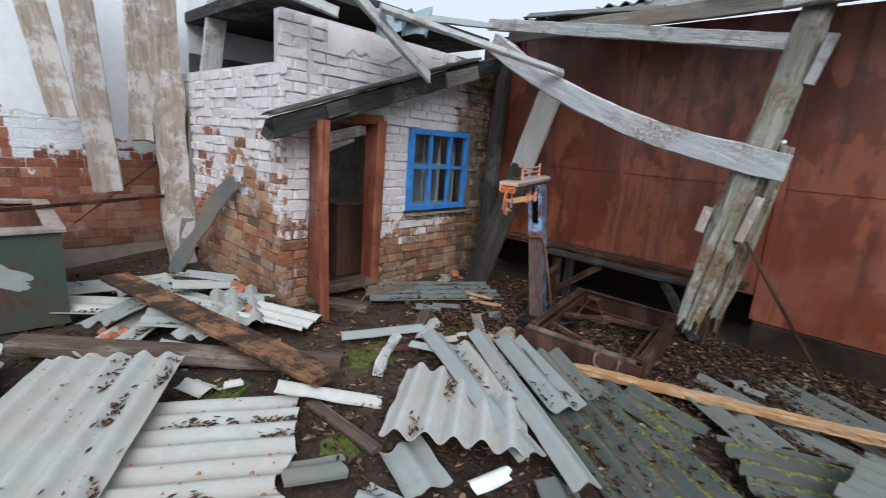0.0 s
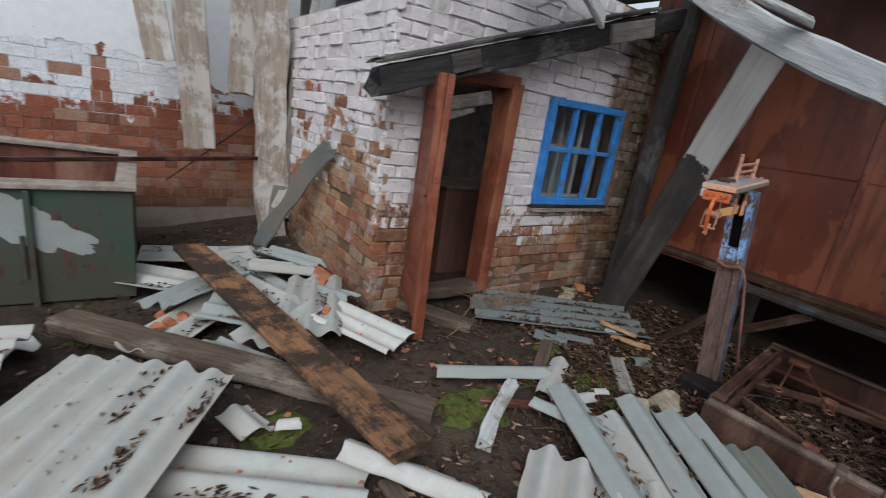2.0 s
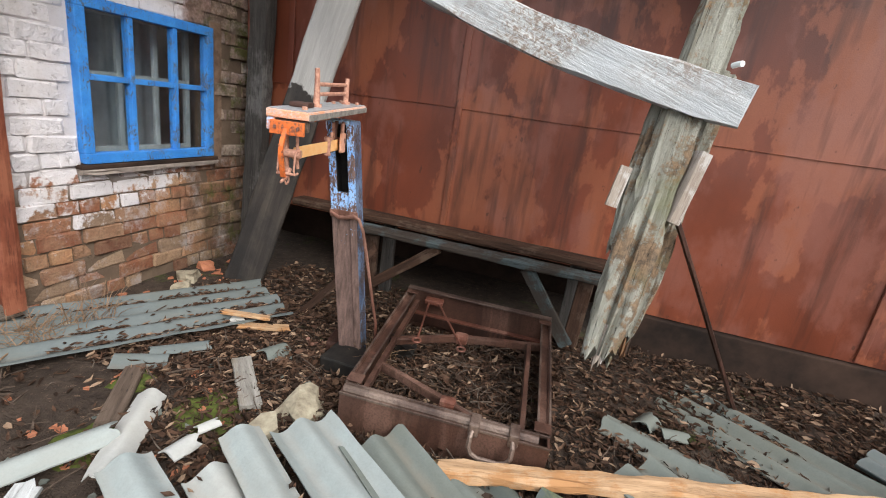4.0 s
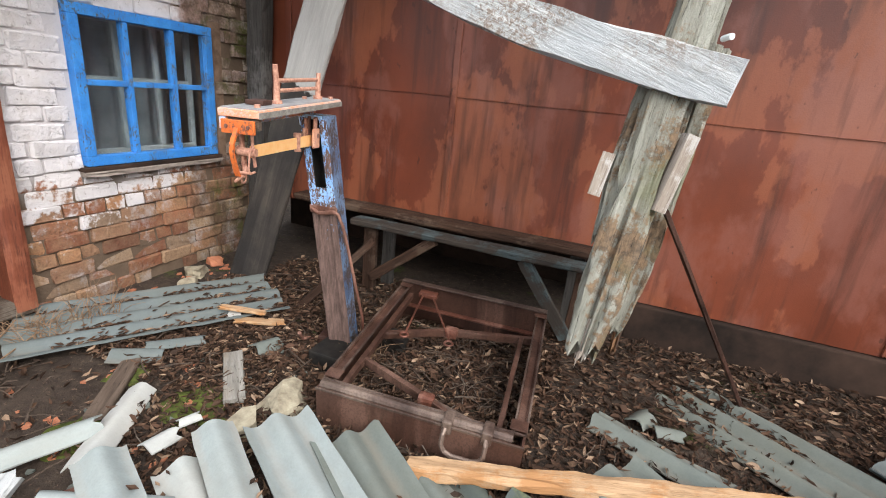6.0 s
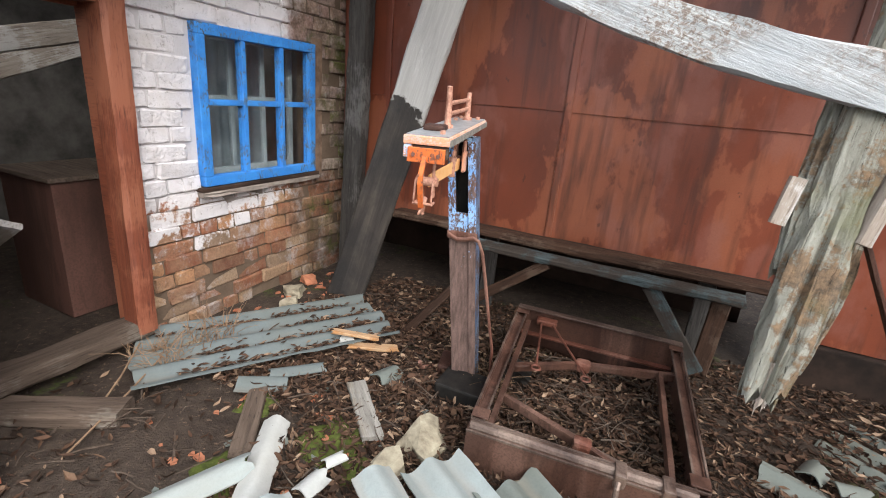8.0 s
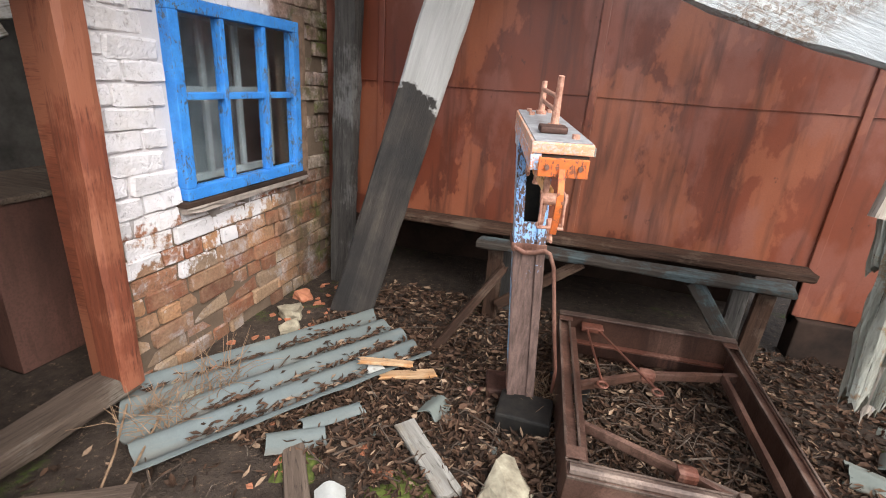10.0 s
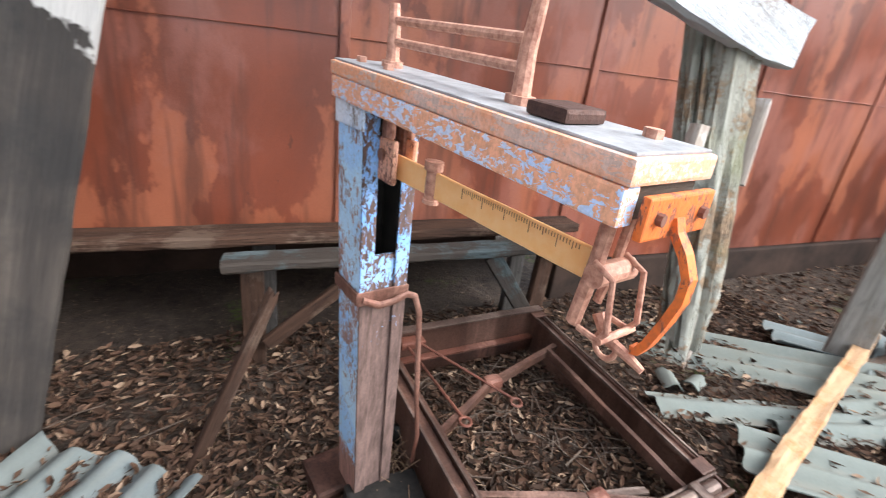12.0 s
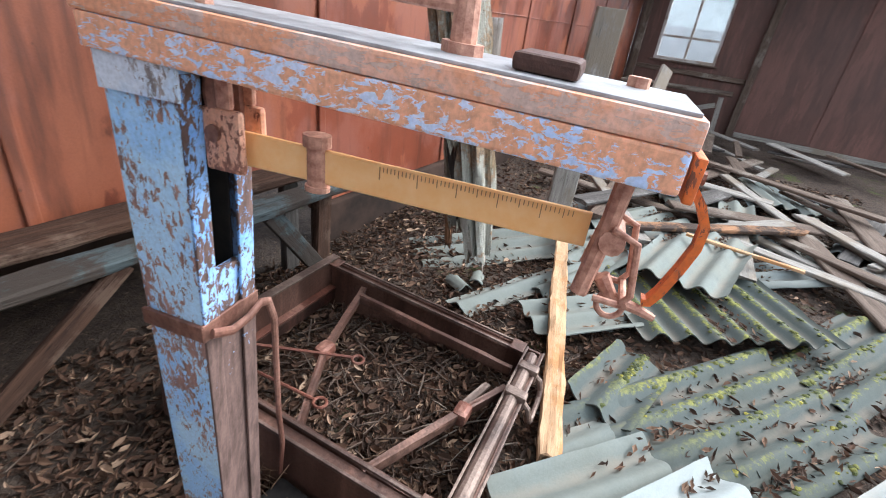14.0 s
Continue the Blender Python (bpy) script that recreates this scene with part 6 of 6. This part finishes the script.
def lay(wall, m, length, z0, z1, holes, near, mat_one, mat_rest, seed, gap=0.0, start=0.0, loose=1.0, course=0.0935, shapes=None):
    """Lays courses of brick on a wall. m takes (along, out, up) to the world; bricks in the stretch near become parts."""
    rng = random.Random(seed)
    meshes = {}
    singles, rest_v, rest_f = [], [], []
    shapes = shapes or (STRETCHER, HEADER)
    k = 0
    z = z0 + course / 2
    while z < z1:
        x = start - (0.065 if k % 2 else 0.0) - rng.uniform(0, 0.02)
        header_row = k % 3 == 1
        while x < length:
            head_ = header_row and rng.random() < 0.85
            ln = 0.118 if head_ else 0.245
            cx = x + ln / 2
            x += ln + 0.011
            lo, hi = cx - ln / 2, cx + ln / 2
            if lo < start - 0.02 or hi > length + 0.02:
                if hi - start < 0.1 or length - lo < 0.1:
                    continue
                head_, ln = True, 0.118
                cx = start + 0.06 if lo < start else length - 0.06
                lo, hi = cx - 0.06, cx + 0.06
            if any(hi > a + 0.015 and lo < b - 0.015 and z + 0.03 > c + 0.01 and z - 0.03 < d - 0.01 for a, b, c, d in holes):
                # cut bricks close the course against an opening
                hit = [h for h in holes if hi > h[0] + 0.015 and lo < h[1] - 0.015 and z + 0.03 > h[2] + 0.01 and z - 0.03 < h[3] - 0.01][0]
                if hit[0] - lo > 0.07:
                    head_, cx = True, hit[0] - 0.061
                elif hi - hit[1] > 0.07:
                    head_, cx = True, hit[1] + 0.061
                else:
                    continue
            if gap and rng.random() < gap:
                continue
            sh = rng.randrange(6)
            t = m @ pose(cx, rng.uniform(-0.006, 0.004) * loose, z + rng.uniform(-0.002, 0.002), rng.uniform(-1, 1) * loose, rng.uniform(-0.7, 0.7) * loose, rng.uniform(-0.9, 0.9) * loose)
            src = shapes[1 if head_ else 0][sh]
            if near(cx, z) and len(singles) < 300:
                key = (head_, sh)
                if key not in meshes:
                    me = bpy.data.meshes.new("brick")
                    me.from_pydata(src[0], [], src[1])
                    me.materials.append(mat_one)
                    meshes[key] = me
                singles.append((meshes[key], t))
            else:
                b = len(rest_v)
                rest_v += [tuple(t @ Vector(v)) for v in src[0]]
                rest_f += [tuple(b + i for i in f) for f in src[1]]
        z += course
        k += 1
    for me, t in singles:
        ob = new("brick", me)
        ob.parent = wall
        ob.matrix_local = t
    if rest_v:
        tagged(part("brickwork", (rest_v, rest_f), mat_rest, wall), "further courses of the same brick", kind="stuff")


def wall_frame(origin, along, out):
    a, o = Vector(along), Vector(out)
    mm = Matrix((a, o, (0, 0, 1))).transposed().to_4x4()
    mm.translation = origin
    return mm


# along runs with the wall as seen from the yard; out points to the yard
lay(wall_front, wall_frame((FX, 5.0, 0), (0, -1, 0), (1, 0, 0)), 3.0, -0.1, 2.60, [(5.0 - DOOR[1] - 0.04, 5.0 - DOOR[0] + 0.02, -1, DOOR[3] + 0.04), (2.71, 3.1, -1, 3.0), (5.0 - WIN[1] - 0.005, 5.0 - WIN[0] + 0.005, WIN[2] - 0.02, WIN[3] + 0.02)], lambda a, z: z < 2.3, brick_house, brick_house_j, 1, 0.012, 0.06, 2.3, 0.0935, (ROUGH, ROUGH_HEAD))
lay(wall_side, wall_frame((FX, SY, 0), (-1, 0, 0), (0, -1, 0)), 2.9, -0.15, 2.19, [], lambda a, z: a < 1.7 and z < 1.8, brick_side, brick_side_j, 2, 0.02, 0.0, 2.4, 0.0935, (ROUGH, ROUGH_HEAD))
lay(wall_back, wall_frame((WX, 2.0, 0), (0, -1, 0), (1, 0, 0)), 4.9, 0.1, 3.55, [(2.48, 2.72, 1.45, 1.58)], lambda a, z: 0.3 < a < 2.6 and 0.75 < z < 1.9, brick_white, brick_white_j, 3, 0.004, -0.3, 0.7, 0.1045, (SLIM, SLIM_HEAD))

pier_rng = random.Random(8)
for row in range(29):
    z = -0.1 + 0.0935 * (row + 0.5)
    for cx, head_ in (((2.15, False),) if row % 2 else ((2.066, True), (2.205, True))):
        src = (ROUGH_HEAD if head_ else ROUGH)[pier_rng.randrange(6)]
        t = wall_frame((FX, 0, 0), (0, 1, 0), (1, 0, 0)) @ pose(cx - 0.012, pier_rng.uniform(-0.004, 0.004), z, pier_rng.uniform(-1, 1), 0, pier_rng.uniform(-1, 1))
        pier = part("brick", (src[0], [tuple(reversed(f)) for f in src[1]]), brick_house, wall_front, m=t)

# ---- litter ----


def litter(count, spots, size, seed, lift=0.004):
    """Small curled leaves scattered over spots (x0, x1, y0, y1, weight), as one mesh."""
    rng = random.Random(seed)
    vs, fs = [], []
    total = sum(s[4] for s in spots)
    for _ in range(count):
        r = rng.random() * total
        for x0, x1, y0, y1, w in spots:
            r -= w
            if r <= 0:
                break
        x, y = rng.uniform(x0, x1), rng.uniform(y0, y1)
        a, ln = rng.uniform(0, 6.283), size * rng.uniform(0.5, 1.5)
        wd, z = ln * rng.uniform(0.14, 0.36), ground_z(x, y) + lift + rng.random() ** 2 * 0.04
        c, s_ = math.cos(a), math.sin(a)
        tip, roll_ = rng.uniform(-0.25, 0.5) * ln, rng.uniform(-0.5, 0.5) * wd
        cup = rng.uniform(0.15, 0.8) * wd
        b, bend = len(vs), rng.uniform(-0.5, 0.5) * wd
        for u, v, h in ((-0.5, bend * 3, cup * 0.6), (-0.18, -0.5, cup + roll_), (0.2, -0.42, cup + roll_), (0.5, bend * 3, tip + cup * 0.6), (0.2, 0.42, cup - roll_), (-0.18, 0.5, cup - roll_), (-0.18, 0, 0), (0.2, 0, 0)):
            vs.append((x + u * ln * c - v * wd * s_, y + u * ln * s_ + v * wd * c, z + max(-0.004, h)))
        fs += [(b, b + 1, b + 6), (b, b + 6, b + 5), (b + 1, b + 2, b + 7, b + 6), (b + 6, b + 7, b + 4, b + 5), (b + 2, b + 3, b + 7), (b + 7, b + 3, b + 4)]
    return vs, fs


single("leaf_litter", litter(42000, ((-3.3, 0.9, 3.0, 4.8, 14), (-2.1, -1.0, 3.2, 4.3, 2), (-3.5, -2.0, 3.05, 4.2, 2.5), (-2.7, -2.0, 2.5, 3.05, 0.8), (0.5, 4.5, 1.2, 4.8, 8), (-2.4, 0.2, 1.2, 3.0, 3.2)), 0.042, 5), leaf_dry, "brown dry leaf litter strewn over the soil", "leaf litter", kind="stuff")


def twigs(count, spots, seed):
    """Thin twigs and straws lying on the soil."""
    r, vs, fs = random.Random(seed), [], []
    for _ in range(count):
        x0, x1, y0, y1 = spots[r.randrange(len(spots))]
        x, y, a, ln = r.uniform(x0, x1), r.uniform(y0, y1), r.uniform(0, 6.283), r.uniform(0.04, 0.2)
        c, d, z = math.cos(a) * ln / 2, math.sin(a) * ln / 2, ground_z(x, y) + 0.03 + r.random() * 0.02
        v, f = tube([(x - c, y - d, z), (x + r.uniform(-0.01, 0.01), y + r.uniform(-0.01, 0.01), z + 0.008), (x + c, y + d, z + r.uniform(-0.015, 0.015))], r.uniform(0.0015, 0.004), 4)
        b = len(vs)
        vs += v
        fs += [tuple(b + i for i in q) for q in f]
    return vs, fs


single("twigs", twigs(380, ((-3.4, 0.6, 3.0, 4.6), (-3.6, -2.0, 2.2, 3.9), (-2.0, -1.1, 3.3, 4.2)), 14), wood_brown, "thin dry twigs and straws strewn on the soil", "twigs", kind="stuff")


def chips(count, spots, size, seed):
    """Small flat angular chips lying on the soil."""
    r, vs, fs = random.Random(seed), [], []
    for _ in range(count):
        x0, x1, y0, y1 = spots[r.randrange(len(spots))]
        x, y, q = r.uniform(x0, x1), r.uniform(y0, y1), size * r.uniform(0.4, 1.5)
        z, b, n = ground_z(x, y) + 0.012, len(vs), r.randint(4, 6)
        rim = [(x + q * r.uniform(0.6, 1.1) * math.cos(6.283 * i / n), y + q * r.uniform(0.6, 1.1) * math.sin(6.283 * i / n)) for i in range(n)]
        t = [r.uniform(-0.3, 0.3) * q for _ in range(n)]
        vs += [(u, v, z + h) for (u, v), h in zip(rim, t)] + [(u, v, z + h - 0.008) for (u, v), h in zip(rim, t)]
        fs += [tuple(b + i for i in range(n)), tuple(b + n + i for i in reversed(range(n)))] + [(b + i, b + n + i, b + n + (i + 1) % n, b + (i + 1) % n) for i in range(n)]
    return vs, fs


single("slate_chips", chips(110, ((-2.9, -2.1, 2.4, 3.6), (-4.6, -2.6, 0.6, 1.6), (-0.8, 1.4, 2.8, 4.4)), 0.020, 15), slate_mid, "small grey slate chips strewn on the soil", "chips", kind="stuff")
single("brick_chips", chips(150, ((-3.84, -3.45, 3.1, 4.6), (-4.6, -3.0, 1.0, 2.3), (-3.3, -2.2, 2.0, 3.2)), 0.022, 16), brick_bit, "small orange brick chips at the foot of the walls", "chips", kind="stuff")
single("sparse_litter", litter(2600, ((-6.5, -2.0, 0.0, 2.4, 4), (-3.8, -2.6, 1.8, 3.0, 0.5)), 0.045, 6), leaf_dry, "scattered dry leaves among the rubble", "leaf litter", kind="stuff")


def drift(sheet, length, width, count, seed, pitch=0.15):
    """Leaves blown into the troughs of a slate sheet, and small crumbs on it."""
    r, vs, fs = random.Random(seed), [], []
    m = sheet.matrix_world.copy()
    clumps = [(r.uniform(-0.48, 0.48) * length, (r.randint(int(-width / pitch / 2) - 1, int(width / pitch / 2)) + 0.5) * pitch) for _ in range(max(2, count // 30))]
    for _ in range(count):
        cx, cy = r.choice(clumps)
        x, y = cx + r.gauss(0, 0.10), cy + r.gauss(0, 0.018)
        if abs(x) > length * 0.48 or abs(y) > width * 0.48:
            continue
        z = 0.021 * math.cos(2 * math.pi * y / pitch) + 0.008 + r.random() * 0.012
        a, ln = r.uniform(-0.9, 0.9), r.uniform(0.025, 0.06)
        wd, c, s_ = ln * r.uniform(0.2, 0.45), 0, 0
        c, s_ = math.cos(a), math.sin(a)
        b = len(vs)
        for u, v, h in ((-0.5, 0, 0.004), (0, -0.5, 0.006), (0, 0, 0), (0, 0.5, r.uniform(0, 0.012)), (0.5, 0, r.uniform(0, 0.015))):
            vs.append(tuple(m @ Vector((x + u * ln * c - v * wd * s_, y + u * ln * s_ + v * wd * c, z + h))))
        fs += [(b, b + 1, b + 2), (b, b + 2, b + 3), (b + 1, b + 4, b + 2), (b + 2, b + 4, b + 3)]
    return vs, fs


for n, ob in enumerate([o for o in scene.objects if o.name.startswith("slate_sheet") and o.location.z < 1]):
    size = ob.dimensions if ob.dimensions.x > 0 else Vector((1, 0.5, 0))
    xs, ys = [v.co.x for v in ob.data.vertices], [v.co.y for v in ob.data.vertices]
    ln, wd = max(xs) - min(xs), max(ys) - min(ys)
    if ln * wd > 0.15:
        near_wall = ob.location.x < -3 and ob.location.y > 3
        single("leaf_drift", drift(ob, ln, wd, int(ln * wd * (900 if near_wall else 130)), 100 + n), leaf_dry, "dry leaves caught in the troughs of a slate", "leaf litter", kind="stuff")


def cushions(sheet, count, seed, pitch=0.15):
    """Little lumps of moss sitting along the ridges of a slate sheet."""
    r, vs, fs = random.Random(seed), [], []
    xs, ys = [v.co.x for v in sheet.data.vertices], [v.co.y for v in sheet.data.vertices]
    hx, hy = max(xs) * 0.93, max(ys) * 0.93
    ridges = [k * pitch for k in range(-6, 7) if abs(k * pitch) < hy]
    for _ in range(count):
        x, y = r.uniform(-hx, hx), r.choice(ridges) + r.gauss(0, 0.014)
        if (sheet.matrix_world @ Vector((x, y, 0))).x < -1.05 + r.random() * 0.4 or noise.noise((x * 4, y * 4, seed)) < -0.1:
            continue
        q, z, b, n = r.uniform(0.004, 0.013), 0.021 * math.cos(2 * math.pi * y / pitch) + 0.003, len(vs), 7
        tilt = r.uniform(0, 6.283)
        for ring, (rad, up) in enumerate(((1.0, -0.15), (0.8, 0.22), (0.4, 0.36))):
            for i in range(n):
                a = tilt + 6.2832 * i / n
                w = q * rad * r.uniform(0.6, 1.35)
                vs.append(tuple(sheet.matrix_world @ Vector((x + w * math.cos(a) * 1.3, y + w * math.sin(a), z + q * up))))
        vs.append(tuple(sheet.matrix_world @ Vector((x, y, z + q * 0.4))))
        for ring in range(2):
            fs += [(b + ring * n + i, b + ring * n + (i + 1) % n, b + (ring + 1) * n + (i + 1) % n, b + (ring + 1) * n + i) for i in range(n)]
        fs += [(b + 2 * n + i, b + 2 * n + (i + 1) % n, b + 3 * n) for i in range(n)]
    return vs, fs


for n, ob in enumerate([o for o in scene.objects if o.name.startswith("slate_sheet") and o.data.materials[0] is slate_moss]):
    smooth(single("moss_cushions", cushions(ob, 300 if len(ob.data.vertices) > 1500 else 150, 500 + n), moss_bright, "yellow-green moss cushions on the ridges of a slate", "moss", kind="stuff"), 70)


def crumbs(sheet, length, width, count, seed):
    """Brick crumbs lying on a sheet."""
    r, vs, fs = random.Random(seed), [], []
    for _ in range(count):
        x, y, q = r.uniform(-0.47, 0.47) * length, r.uniform(-0.47, 0.47) * width, r.uniform(0.004, 0.012)
        z = 0.021 * math.cos(2 * math.pi * y / 0.15) + 0.005
        b = len(vs)
        for u, v, h in ((-1, -0.7, 0), (0.8, -1, 0), (1, 0.8, 0), (-0.7, 1, 0), (0.1, 0, 1.1)):
            vs.append(tuple(sheet.matrix_world @ Vector((x + u * q * r.uniform(0.6, 1.4), y + v * q * r.uniform(0.6, 1.2), z + h * q))))
        fs += [(b, b + 1, b + 4), (b + 1, b + 2, b + 4), (b + 2, b + 3, b + 4), (b + 3, b, b + 4)]
    return vs, fs


for n, ob in enumerate([o for o in scene.objects if o.name.startswith("slate_sheet") and -4.6 < o.location.x < -1.9 and o.location.y < 2.2 and o.location.z < 1]):
    xs, ys = [v.co.x for v in ob.data.vertices], [v.co.y for v in ob.data.vertices]
    ln, wd = max(xs) - min(xs), max(ys) - min(ys)
    single("brick_crumbs", crumbs(ob, ln, wd, int(ln * wd * 45), 300 + n), brick_bit if n % 3 else rubble, "small orange and pale crumbs strewn on the slate", "crumbs", kind="stuff")
